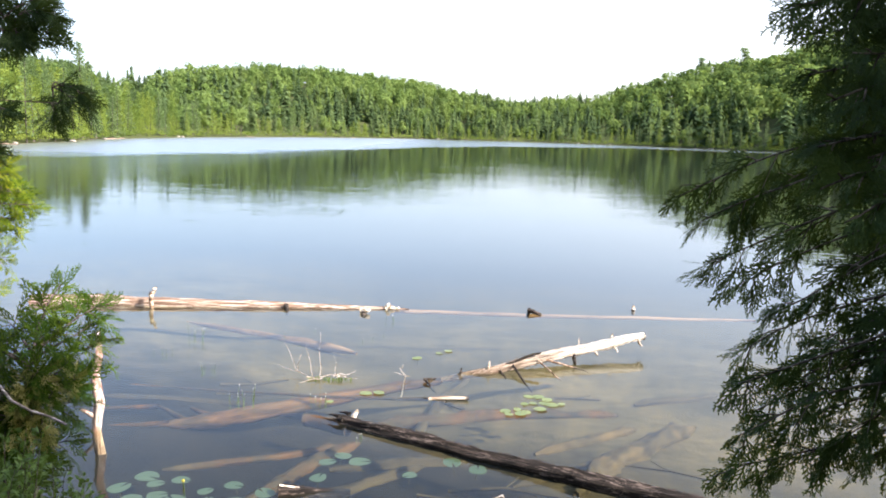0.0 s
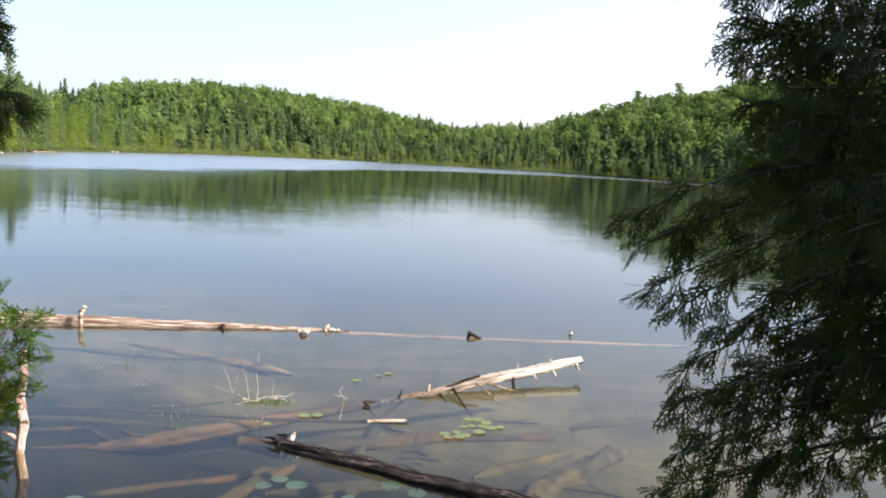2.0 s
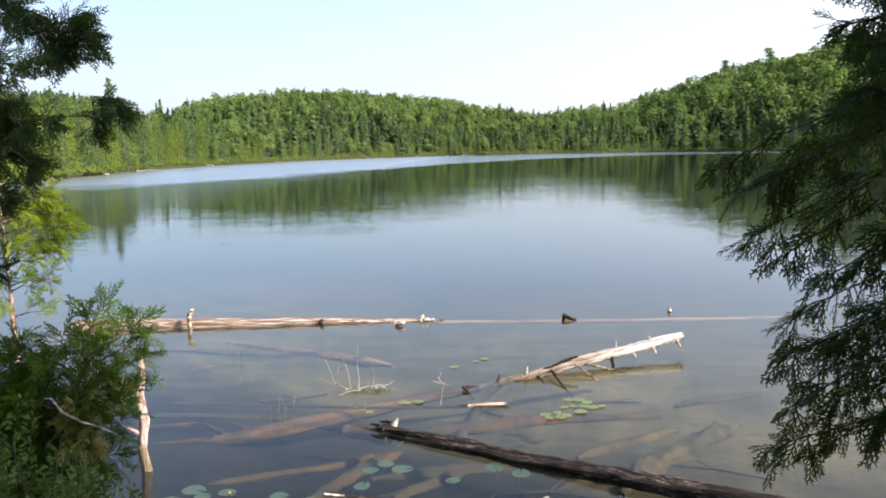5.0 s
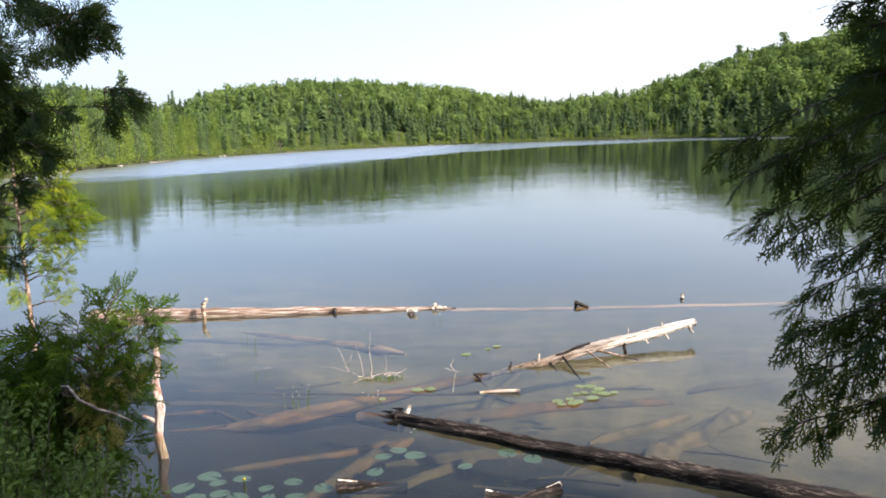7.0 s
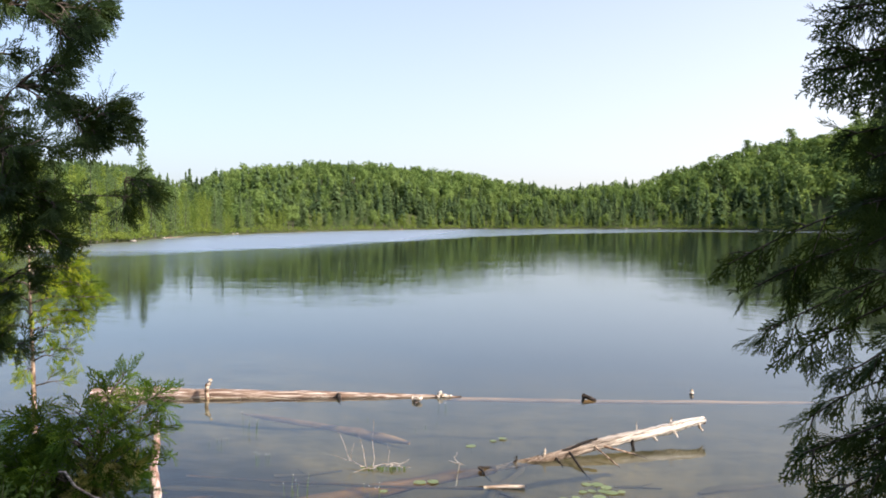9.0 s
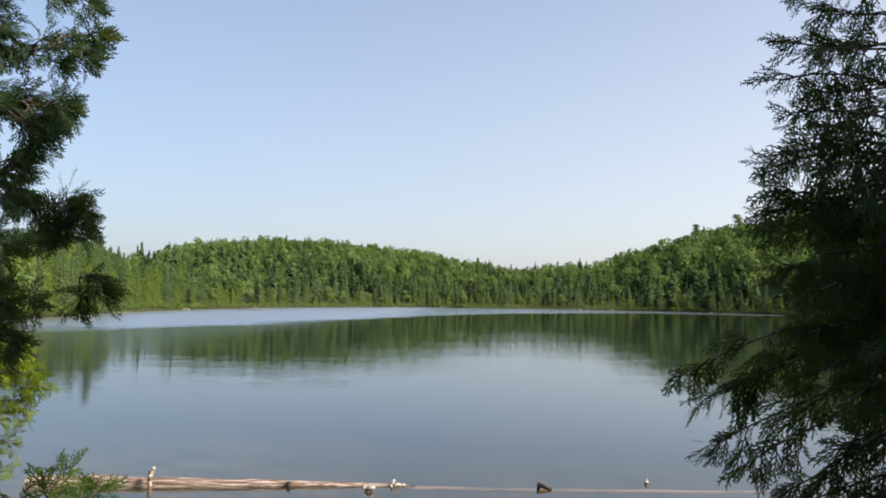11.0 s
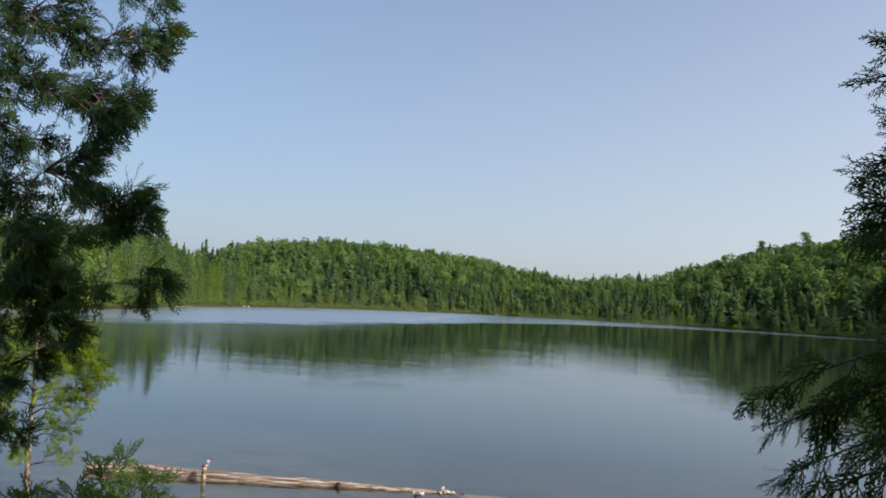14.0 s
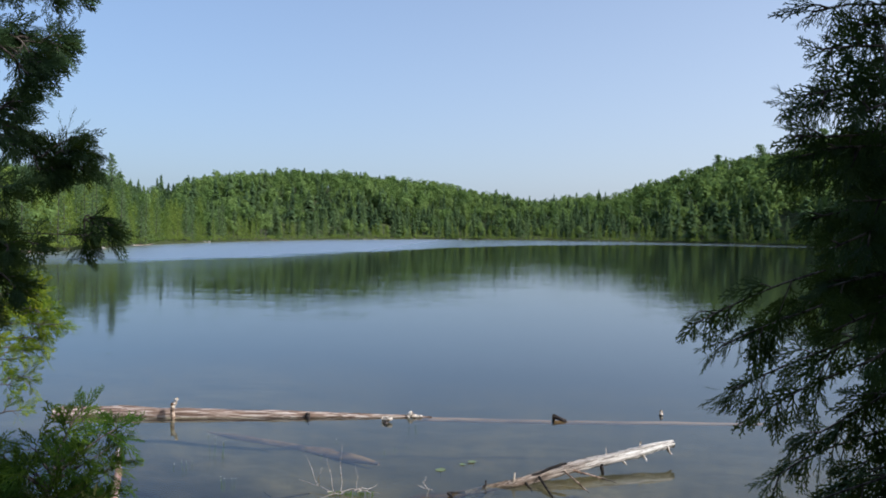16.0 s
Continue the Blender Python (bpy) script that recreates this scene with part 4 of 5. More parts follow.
stub(own, (-0.86, 6.60, 0.04), (-0.83, 6.62, 0.10), 0.026, 0.014, log, M_WHITE, "root_knot", 34, 0.0, "white bare knot")
for i, (x, y) in enumerate(((-0.7, 6.47), (-0.95, 6.53), (-0.99, 6.58), (-0.9, 6.62))):
    stub(own, (x, y, 0.03 + 0.012 * i), (x - 0.10, y + 0.05, 0.02 + 0.014 * i), 0.02, 0.005, log, M_CHAR, "splinter", 40 + i, 0.01)

# a thin pole with its bleached end above the water
pole, own = frame_thing("thin_pole", (-3.1, 7.5, -0.03), (0.19, 7.29, 0.03), "thin drowned pole with a bleached end above water", "pole")
part("sunken_shaft", trunk_bm(own, [(-3.3, 7.52, -0.05), (-2.2, 7.36, -0.03), (-1.2, 7.33, -0.035), (-0.2, 7.30, -0.012)], [0.010, 0.013, 0.016, 0.02], 7, 0.08, 51), M_SUNK, pole)
part("bleached_end", trunk_bm(own, [(-0.2, 7.30, -0.008), (0.0, 7.29, 0.012), (0.20, 7.28, 0.02)], [0.015, 0.021, 0.016], 9, 0.08, 52), M_WHITE, pole, "bleached broken end")


# logs lying on the bed
def sunk_log(pts, radii, label, seed, wood=None):
    ps = [Vector((x, y, height(x, y) + r * 0.25)) for (x, y), r in zip(pts, radii)]
    a_, b_ = (ps[0] - ps[1]).normalized(), (ps[-1] - ps[-2]).normalized()
    ps = [ps[0] + a_ * radii[0] * 4, *ps, ps[-1] + b_ * radii[-1] * 4]
    radii = [radii[0] * 0.3, *radii, radii[-1] * 0.25]
    thing, own_ = frame_thing("sunken_log", ps[0], ps[-1], label, "log", "logs on the lake bed")
    part("trunk", trunk_bm(own_, ps, radii, 14, 0.5, seed, 0.12, 9), wood or M_SUNK, thing)
    return thing, own_


DRIFT_LOG = [(-4.47, 12.26, -0.6), (-3.8, 11.92, -0.6), (-2.63, 11.41, -0.6), (-1.8, 11.02, -0.6), (-1.38, 10.76, -0.6)]
thing, own = frame_thing("sunken_log", DRIFT_LOG[0], DRIFT_LOG[-1], "pale orange waterlogged log lying on the lake bed", "log", "logs on the lake bed")
part("trunk", trunk_bm(own, DRIFT_LOG, [0.012, 0.055, 0.068, 0.07, 0.022], 12, 0.2, 61, 0.05, 6), M_PALE, thing)
sunk_log([(-0.6, 7.6), (0.4, 8.1), (1.72, 8.4)], [0.075, 0.085, 0.06], "orange-brown sunken log under the lily pads", 62)
sunk_log([(-2.3, 6.05), (-1.6, 6.52), (-1.12, 6.86)], [0.028, 0.04, 0.045], "short orange sunken log near the bank", 63)
sunk_log([(-1.55, 5.6), (-1.27, 6.3), (-0.99, 6.82)], [0.05, 0.072, 0.068], "stout orange sunken log near the bank", 64)
sunk_log([(1.0, 7.05), (1.85, 7.75)], [0.05, 0.06], "tan sunken log in the shallows", 65, M_TAN)
sunk_log([(1.3, 6.3), (1.55, 6.7), (2.45, 7.75)], [0.10, 0.12, 0.10], "broad tan sunken log in the shallows", 66, M_TAN)
sunk_log([(-0.8, 6.39), (0.06, 6.68)], [0.06, 0.05], "silt-covered sunken log on the bed", 67, M_SILT)
sunk_log([(0.34, 6.73), (0.95, 6.36)], [0.05, 0.04], "silt-covered sunken log on the bed", 68, M_SILT)
sunk_log([(-1.1, 5.6), (-0.34, 6.3)], [0.06, 0.05], "silt-covered sunken log on the bed", 69, M_SILT)
sunk_log([(-3.6, 7.9), (-2.3, 8.0), (-1.2, 7.75)], [0.04, 0.05, 0.05], "thin brown sunken log on the bed", 70, M_SILT)
sunk_log([(2.4, 8.9), (3.3, 9.4)], [0.05, 0.04], "pale sunken log on the bed", 71, M_SILT)
sunk_log([(0.7, 6.2), (1.6, 6.9)], [0.04, 0.05], "silt-covered sunken log on the bed", 72, M_SILT)
sunk_log([(-0.3, 7.5), (-0.05, 8.9), (0.2, 9.6)], [0.06, 0.05, 0.04], "faint brown sunken log on the bed", 73, M_SILT)

# thin drowned boughs strewn over the bed
rd = random.Random(77)
for i in range(7):
    x, y, w = rd.uniform(-3.2, 2.8), rd.uniform(5.6, 9.2), rd.uniform(-0.7, 0.7)
    ln, r = rd.uniform(0.4, 1.1), rd.uniform(0.010, 0.022)
    ps = [Vector((x + math.cos(w) * ln * t, y + math.sin(w) * ln * t, 0)) for t in (0, 0.5, 1)]
    ps = [Vector((p.x, p.y + rd.uniform(-0.06, 0.06), height(p.x, p.y) + r)) for p in ps]
    thing, own = frame_thing("sunken_bough", ps[0], ps[-1], "thin drowned bough lying on the lake bed", "branch", "boughs on the lake bed")
    part("limb", trunk_bm(own, ps, [r, r * 0.8, r * 0.4], 7, 0.2, 700 + i, 0.0, 3), M_SILT, thing)
    stub(own, ps[1], ps[1] + Vector((rd.uniform(-0.2, 0.2), rd.uniform(0.08, 0.2), 0.02)), r * 0.6, r * 0.3, thing, M_SILT, "side_twig", 720 + i)

# broken stumps close to the bank
for (x, y), (x1, y1), sd in (((-1.22, 5.17), (-0.7, 5.28), 1), ((0.42, 5.16), (0.1, 5.0), 2), ((-0.12, 5.03), (0.3, 4.98), 3)):
    st_, own = frame_thing("broken_stump", (x, y, 0.02), (x1, y1, 0.0), "dark broken log end with a weathered white top", "stump")
    part("trunk", trunk_bm(own, [(x, y, 0.005), (x1, y1, -0.05)], [0.052, 0.045], 12, 0.16, 80 + sd, 0.08, 5), M_CHAR, st_)
    part("bleached_face", trunk_bm(own, [(x + 0.01, y + 0.008, 0.036), (x * 0.7 + x1 * 0.3, y * 0.7 + y1 * 0.3, 0.024)], [0.022, 0.012], 8, 0.12, 84 + sd), M_KNOB, st_, "weathered white top")

# drowned branchy top with moss at the water
tangle = empty("drowned_branch", (-1.35, 7.74, 0), "bare grey drowned branch with mossy base in water", "branch")
own = lambda p: Vector(p) - Vector((-1.35, 7.74, 0))
for a, b, r, sd in (((-1.52, 7.76, 0.02), (-1.10, 7.76, 0.04), 0.013, 1), ((-1.38, 7.75, 0.03), (-1.37, 7.74, 0.52), 0.008, 2), ((-1.46, 7.76, 0.03), (-1.52, 7.74, 0.40), 0.007, 3),
                    ((-1.62, 7.8, 0.06), (-1.76, 7.76, 0.40), 0.006, 4), ((-1.50, 7.76, 0.03), (-1.87, 7.95, 0.08), 0.009, 5), ((-1.64, 7.84, 0.06), (-1.58, 7.76, 0.27), 0.008, 6),
                    ((-1.34, 7.72, 0.03), (-1.56, 7.60, 0.01), 0.010, 7), ((-1.24, 7.76, 0.04), (-1.0, 7.8, 0.10), 0.010, 8), ((-1.2, 7.74, 0.03), (-0.98, 7.74, 0.03), 0.009, 9),
                    ((-1.22, 7.8, 0.04), (-1.26, 7.9, 0.26), 0.005, 10)):
    stub(own, a, b, r * 0.58, r * 0.22, tangle, M_TWIG, "twig", sd, 0.05)
bm = bmesh.new()
rm = random.Random(5)
for i in range(80):
    x = rm.uniform(-1.5, -1.02)
    p = Vector((x, 7.75 + rm.gauss(0, 0.03), 0.025))
    s, h = rm.uniform(0.003, 0.006), rm.uniform(0.02, 0.07)
    d = Vector((rm.uniform(-0.02, 0.02), rm.uniform(-0.02, 0.02), -h))
    vs = [bm.verts.new(own(p + Vector((s, 0, 0)))), bm.verts.new(own(p - Vector((s, 0, 0)))), bm.verts.new(own(p + d))]
    bm.faces.new(vs)
tagged(part("moss", bm, M_SHRUB, tangle, "green trailing moss", False), kind="stuff")
tw = empty("drowned_twig", (-0.46, 7.85, 0), "small bare grey twig standing in the water", "branch")
own = lambda p: Vector(p) - Vector((-0.46, 7.85, 0))
for a, b, r, sd in (((-0.52, 7.82, -0.2), (-0.47, 7.85, 0.05), 0.007, 1), ((-0.47, 7.85, 0.04), (-0.54, 7.9, 0.11), 0.005, 2), ((-0.47, 7.85, 0.05), (-0.60, 7.88, 0.06), 0.004, 3), ((-0.53, 7.9, 0.10), (-0.50, 7.92, 0.15), 0.004, 4), ((-0.47, 7.85, 0.05), (-0.42, 7.86, 0.02), 0.004, 5)):
    stub(own, a, b, r, r * 0.5, tw, M_TWIG, "twig", sd, 0.03)

# the white snag at the left bank
sn = empty("white_snag", (-3.02, 6.2, 0), "weathered white dead trunk standing at the water's edge", "dead tree")
own = lambda p: Vector(p) - Vector((-3.02, 6.2, 0))
part("trunk", trunk_bm(own, [(-2.98, 6.2, -0.5), (-3.04, 6.2, 0.0), (-3.0, 6.18, 0.25), (-3.04, 6.2, 0.48), (-3.01, 6.22, 0.66), (-3.05, 6.3, 0.85)], [0.040, 0.038, 0.041, 0.036, 0.03, 0.018], 14, 0.18, 91, 0.10, 6), M_PINKWOOD, sn)
stub(own, (-3.04, 6.19, 0.12), (-3.12, 6.12, 0.2), 0.022, 0.012, sn, M_PINKWOOD, "branch_stub", 92)


# ---------- lily pads and water plants ----------
def pad_bm(r, seed):
    bm = bmesh.new()
    rp = random.Random(seed)
    n = 22
    top = bm.verts.new((0.08 * r, 0, 0.002))
    rim = []
    for k in range(n + 1):
        w = radians(9) + (2 * math.pi - radians(18)) * k / n
        q = r * (1 + 0.05 * math.sin(3 * w + seed) + rp.uniform(-0.03, 0.03))
        rim.append(bm.verts.new((math.cos(w) * q * 1.12, math.sin(w) * q * 0.92, 0.002 + rp.uniform(0, 0.0012))))
    low = [bm.verts.new(v.co - Vector((0, 0, 0.0015))) for v in rim]
    for k in range(n):
        bm.faces.new((top, rim[k], rim[k + 1]))
        bm.faces.new((rim[k + 1], rim[k], low[k], low[k + 1]))
    return bm


def lily(name, r, mat_, label, seed):
    ob = empty(name, (0, 0, -50), label, "lily pad", "lily pads on the lake")
    part("leaf", pad_bm(r, seed), mat_, ob, "", False)
    bm = bmesh.new()
    tube(bm, curve_pts((0.05 * r, 0, 0), (0.03, 0.02, -0.1), 5, 0.01, 0, seed), [0.002] * 6, 5)
    part("stalk", bm, M_SUNKLEAF, ob)
    return ob


rl = random.Random(9)
LILY = [lily("lily_pad", 0.056, M_PAD, "small yellow-green lily pad floating flat on the water", 1), lily("lily_pad", 0.08, M_PADBLUE, "blue-green lily pad just under the surface near the bank", 2)]
SMALL = [(-0.39, 8.65), (-0.14, 8.87), (-0.03, 8.97), (-1.16, 7.09), (-0.84, 7.36), (-0.71, 7.38), (0.55, 7.01), (0.67, 7.06), (0.69, 6.94), (0.81, 7.45), (0.84, 7.25),
         (0.89, 7.08), (0.95, 7.27), (1.02, 7.22), (1.12, 7.24), (0.91, 7.45), (0.75, 7.22), (0.58, 6.91), (0.75, 7.0), (0.99, 7.36)]
LARGE = [(-0.96, 5.79), (-0.85, 5.91), (-0.7, 5.8), (-0.98, 5.5), (-0.28, 5.6), (0.05, 5.85), (0.26, 5.75), (-1.58, 5.31), (-1.32, 5.2), (-1.7, 5.06), (-2.27, 5.4), (-2.16, 5.28),
         (-2.0, 5.37), (-1.76, 5.2), (-2.08, 5.1), (-1.93, 5.05), (-2.24, 5.02), (-1.5, 5.05), (-1.85, 4.9), (-2.4, 5.2)]
for k, spots in enumerate((SMALL, LARGE)):
    for i, (x, y) in enumerate(spots):
        m = pose(x, y, (0.003 if k == 0 else -0.03) + 0.004 * (i % 3), rl.uniform(-0.6, 0.6), rl.uniform(-0.6, 0.6), rl.uniform(0, 360))
        if i == len(spots) - 1:
            LILY[k].matrix_basis = m
        else:
            t = copy_thing(LILY[k], m)
            t.scale = [rl.uniform(0.65, 1.1)] * 3
bud = empty("lily_flower", (-1.93, 5.22, 0), "round yellow water lily bud held above water", "flower")
bm = bmesh.new()
bmesh.ops.create_icosphere(bm, subdivisions=2, radius=0.013, matrix=Matrix.Translation((0, 0, 0.04)))
for v in bm.verts:
    v.co.x *= 1 + 0.15 * math.sin(5 * math.atan2(v.co.y, v.co.x))
part("petals", bm, M_YELLOW, bud)
bm = bmesh.new()
tube(bm, [(0.03, 0.02, -0.3), (0.01, 0, -0.1), (0, 0, 0.036)], [0.004] * 3, 6)
part("stalk", bm, M_SHRUB, bud)


def pipewort(seed, n, spread, tall):
    """Hair-thin stems with white button heads."""
    rp = random.Random(seed)
    ob = empty("pipewort_clump", (0, 0, 0), "thin green water stems tipped with white buttons", "water plant", "pipewort in the shallows")
    for i in range(n):
        x, y, h = rp.gauss(0, spread), rp.gauss(0, spread * 0.7), rp.uniform(0.4, 1) * tall
        lean = rp.uniform(-0.25, 0.25) * h
        bm = bmesh.new()
        tube(bm, [(x, y, -0.05), (x + lean * 0.2, y, 0), (x + lean, y, h)], [0.0016, 0.0016, 0.0012], 5)
        s = part("stem", bm, M_SHRUB, ob)
        bm = bmesh.new()
        bmesh.ops.create_icosphere(bm, subdivisions=1, radius=0.0036, matrix=Matrix.Translation((x + lean, y, h)))
        part("flower_head", bm, M_BUTTON, s, "white button head")
    return ob


for i, (x, y, n, sp, tall) in enumerate(((-1.97, 6.95, 9, 0.05, 0.2), (-3.09, 9.03, 6, 0.05, 0.28), (-2.67, 7.9, 5, 0.08, 0.12), (-1.3, 7.03, 3, 0.02, 0.1), (-1.2, 7.02, 3, 0.02, 0.12),
                                        (-0.85, 10.3, 3, 0.05, 0.12), (-3.3, 8.4, 4, 0.12, 0.1), (-0.95, 9.4, 3, 0.3, 0.05), (-2.1, 9.2, 3, 0.3, 0.05), (-0.78, 6.2, 3, 0.05, 0.03))):
    pipewort(300 + i, n, sp, tall).location = (x, y, 0)


# ---------- cedar sprays ----------
def spray_arrays(rnd, length=0.13, side_len=0.46, count=11, width=0.0036, nub=0.012, teeth=5, sweep=0.9):
    """A flat drooping fan of scale-leaf shoots, its stem along +x: side shoots curve forward and carry blunt alternate nubs."""
    v, f = [], []

    def strip(pts, w):
        """A tapering ribbon through (x, y, z) points, blunt at its end."""
        i, n = len(v), len(pts)
        for k, p in enumerate(pts):
            q0, q1 = pts[max(k - 1, 0)], pts[min(k + 1, n - 1)]
            dx, dy = q1[0] - q0[0], q1[1] - q0[1]
            l = math.hypot(dx, dy) or 1.0
            h = w * (0.5 - 0.18 * k / (n - 1))
            v.append((p[0] - dy / l * h, p[1] + dx / l * h, p[2]))
            v.append((p[0] + dy / l * h, p[1] - dx / l * h, p[2]))
        for k in range(n - 1):
            j = i + 2 * k
            f.extend([(j, j + 1, j + 3), (j, j + 3, j + 2)])

    def leaf(x, y, z, a, l, w):
        c, s_ = math.cos(a), math.sin(a)
        i = len(v)
        v.extend([(x, y, z), (x + c * l * 0.6 + s_ * w / 2, y + s_ * l * 0.6 - c * w / 2, z), (x + c * l, y + s_ * l, z + rnd.uniform(-0.002, 0.002)),
                  (x + c * l * 0.6 - s_ * w / 2, y + s_ * l * 0.6 + c * w / 2, z)])
        f.extend([(i, i + 1, i + 2), (i, i + 2, i + 3)])

    bow = rnd.uniform(-0.5, 0.5)

    def stem(t):
        a = bow * t
        return length * t * math.cos(a * 0.5), length * t * math.sin(a * 0.5), -0.10 * length * t * t

    strip([stem(k / 5) for k in range(6)], width * 1.15)
    for k in range(count):
        t = 0.08 + 0.86 * k / (count - 1)
        x, y, z = stem(t)
        side = 1 if k % 2 else -1
        ln = length * (side_len * (1.0 - 0.72 * t) + 0.05) * rnd.uniform(0.75, 1.15)
        a0 = bow * t + side * rnd.uniform(0.5, 0.72)
        a1 = a0 - side * sweep * rnd.uniform(0.3, 0.7)
        fall = rnd.uniform(-0.02, 0.006)
        mid = (x + math.cos(a0) * ln * 0.5, y + math.sin(a0) * ln * 0.5, z + fall * 0.3)
        end = (mid[0] + math.cos(a1) * ln * 0.5, mid[1] + math.sin(a1) * ln * 0.5, z + fall)
        strip([(x, y, z), mid, end], width)
        for j in range(teeth):
            q = 0.25 + 0.68 * j / (teeth - 1)
            u = q * 2 if q < 0.5 else q * 2 - 1
            p0, p1, aa = ((x, y, z), mid, a0) if q < 0.5 else (mid, end, a1)
            leaf(p0[0] + (p1[0] - p0[0]) * u, p0[1] + (p1[1] - p0[1]) * u, p0[2] + (p1[2] - p0[2]) * u,
                 aa + (0.55 if j % 2 else -0.55), nub * (1.2 - 0.5 * q) * rnd.uniform(0.7, 1.25), width * 1.0)
    return np.array(v), np.array(f)


rc = random.Random(33)
SPRAYS = [spray_arrays(rc, 0.12, rc.uniform(0.50, 0.64), 9, 0.0054, 0.0165, 4) for _ in range(8)] + [spray_arrays(rc, 0.095, rc.uniform(0.56, 0.72), 8, 0.006, 0.017, 4) for _ in range(8)]


def foliage(name, mats, material, parent, label=""):
    """Sprays at the given 4x4 poses, as one mesh."""
    vs, fs, n = [], [], 0
    for k, m in mats:
        va, fa = SPRAYS[k]
        a = np.array(m)
        vs.append(va @ a[:3, :3].T + a[:3, 3])
        fs.append(fa + n)
        n += len(va)
    v, f = np.concatenate(vs), np.concatenate(fs)
    me = bpy.data.meshes.new(name)
    me.from_pydata(v.tolist(), [], f.tolist())
    me.materials.append(material)
    ob = new(name, me)
    ob.parent = parent
    if label:
        ob["label"] = label
    return ob


def spray_pose(p, d, face, rnd, size):
    """A spray at p pointing along d, its flat side turned towards face."""
    d = d.normalized()
    z = (face - d * face.dot(d)).normalized()
    y = z.cross(d)
    s = size * rnd.uniform(0.75, 1.25)
    return Matrix(((d.x * s, y.x * s, z.x * s, p.x), (d.y * s, y.y * s, z.y * s, p.y), (d.z * s, y.z * s, z.z * s, p.z), (0, 0, 0, 1)))


def cedar_branch(tree, base, tip, rnd, leaf, arch=0.06, r0=0.01, twig_len=0.2, gap=0.055, step=0.034, size=1.0, bare=0.3, face=None, hang=0.5, loose=0.5):
    """A woody bough from base to tip (in the tree's own space): twigs to both sides, each with sprays in two drooping rows."""
    base, tip = Vector(base), Vector(tip)
    tip -= (tip - base).normalized() * 0.075 * size
    L = (tip - base).length
    n = max(6, int(L / 0.08))
    pts = curve_pts(base, tip, n, 0.07 * L, -arch, rnd.randint(0, 9999))
    bm = bmesh.new()
    tube(bm, pts, [r0 * (1 - 0.85 * i / n) + 0.0012 for i in range(n + 1)], 6, 0.08, rnd.randint(0, 99))
    mats = []
    axis = (tip - base).normalized()
    turn = face if face is not None else Vector((0, 0, 1))
    side = axis.cross(turn).normalized()
    twigs = max(3, int(L * (1 - bare) / gap))

    def dressed(line, ln, d):
        """Sprays along a twig, alternate, with one at the end."""
        m = max(2, int(ln / step))
        way = d.cross(turn).normalized()
        plane = (turn + Vector((rnd.gauss(0, 1), rnd.gauss(0, 1), rnd.gauss(0, 1))) * loose).normalized()
        for k in range(m):
            u = (k + rnd.uniform(0.3, 1.0)) / m
            o = line[0].lerp(line[1], u * 2) if u < 0.5 else line[1].lerp(line[2], u * 2 - 1)
            out = d * rnd.uniform(0.6, 1.0) + way * (1 if k % 2 else -1) * rnd.uniform(0.4, 0.9) + Vector((0, 0, -hang * rnd.uniform(0.2, 1.1)))
            p = (plane + Vector((rnd.gauss(0, 0.3), rnd.gauss(0, 0.3), rnd.gauss(0, 0.3)))).normalized()
            mats.append((rnd.randrange(16), spray_pose(o, out, p, rnd, size * (1.05 - 0.3 * u))))
        mats.append((rnd.randrange(16), spray_pose(line[2] - d * 0.01, d + Vector((0, 0, -hang * 0.5)), plane, rnd, size)))

    for g in range(twigs):
        t = bare + (1 - bare) * (g + rnd.uniform(0.1, 0.9)) / twigs
        i = min(int(t * n), n - 1)
        p = pts[i].lerp(pts[i + 1], t * n - i)
        flip = 1 if g % 2 else -1
        ln = twig_len * (1.1 - 0.65 * (t - bare) / (1 - bare)) * rnd.uniform(0.5, 1.2)
        d = (axis * rnd.uniform(0.5, 1.0) + side * flip * rnd.uniform(0.4, 1.0) + turn * rnd.uniform(-0.5, 0.5) + Vector((0, 0, rnd.uniform(-0.5, 0.2)))).normalized()
        q = p + d * ln - Vector((0, 0, hang * ln * 0.35))
        mid = p.lerp(q, 0.5) + Vector((0, 0, 0.06 * ln))
        tube(bm, [p, mid, q], [0.0028, 0.002, 0.0012], 4, 0, 1, False)
        dressed((p, mid, q), ln, (q - p).normalized())
    last = pts[-2] if n > 1 else base
    dressed((pts[-3], last, pts[-1]), (pts[-1] - pts[-3]).length, (pts[-1] - pts[-3]).normalized())
    ob = part("branch", bm, M_BARK, tree)
    foliage("foliage", mats, leaf, ob)
    return ob


def tree_root(name, at, top, r, label, seed, category="tree", bark=None):
    thing = empty(name, at, label, category)
    at, top = Vector(at), Vector(top)
    bm = bmesh.new()
    pts = curve_pts((0, 0, -0.1), top - at, 14, 0.05, 0, seed)
    tube(bm, pts, [r * (1.25 - 1.15 * i / 14) for i in range(15)], 10, 0.08, seed, True, 0.05)
    part("trunk", bm, bark or M_BARK, thing)
    return thing, pts


TOWARDS = Vector((0, -1, 0.25))
ON_THE_LIGHT = Vector((0.5, -0.7, 0.6))

# the cedar at the right of the lookout
rr = random.Random(101)
B = Vector((1.75, 1.95, 0.4))
tree, tp = tree_root("cedar_tree", B, (1.6, 1.8, 4.4), 0.06, "dark green cedar leaning over the bank, seen against the light", 4)


def up_to(pts, z):
    """The place on a trunk at the height z of its own space."""
    for p, q in zip(pts, pts[1:]):
        if p.z <= z <= q.z:
            return p.lerp(q, (z - p.z) / (q.z - p.z))
    return pts[-1] if z > pts[-1].z else pts[0]


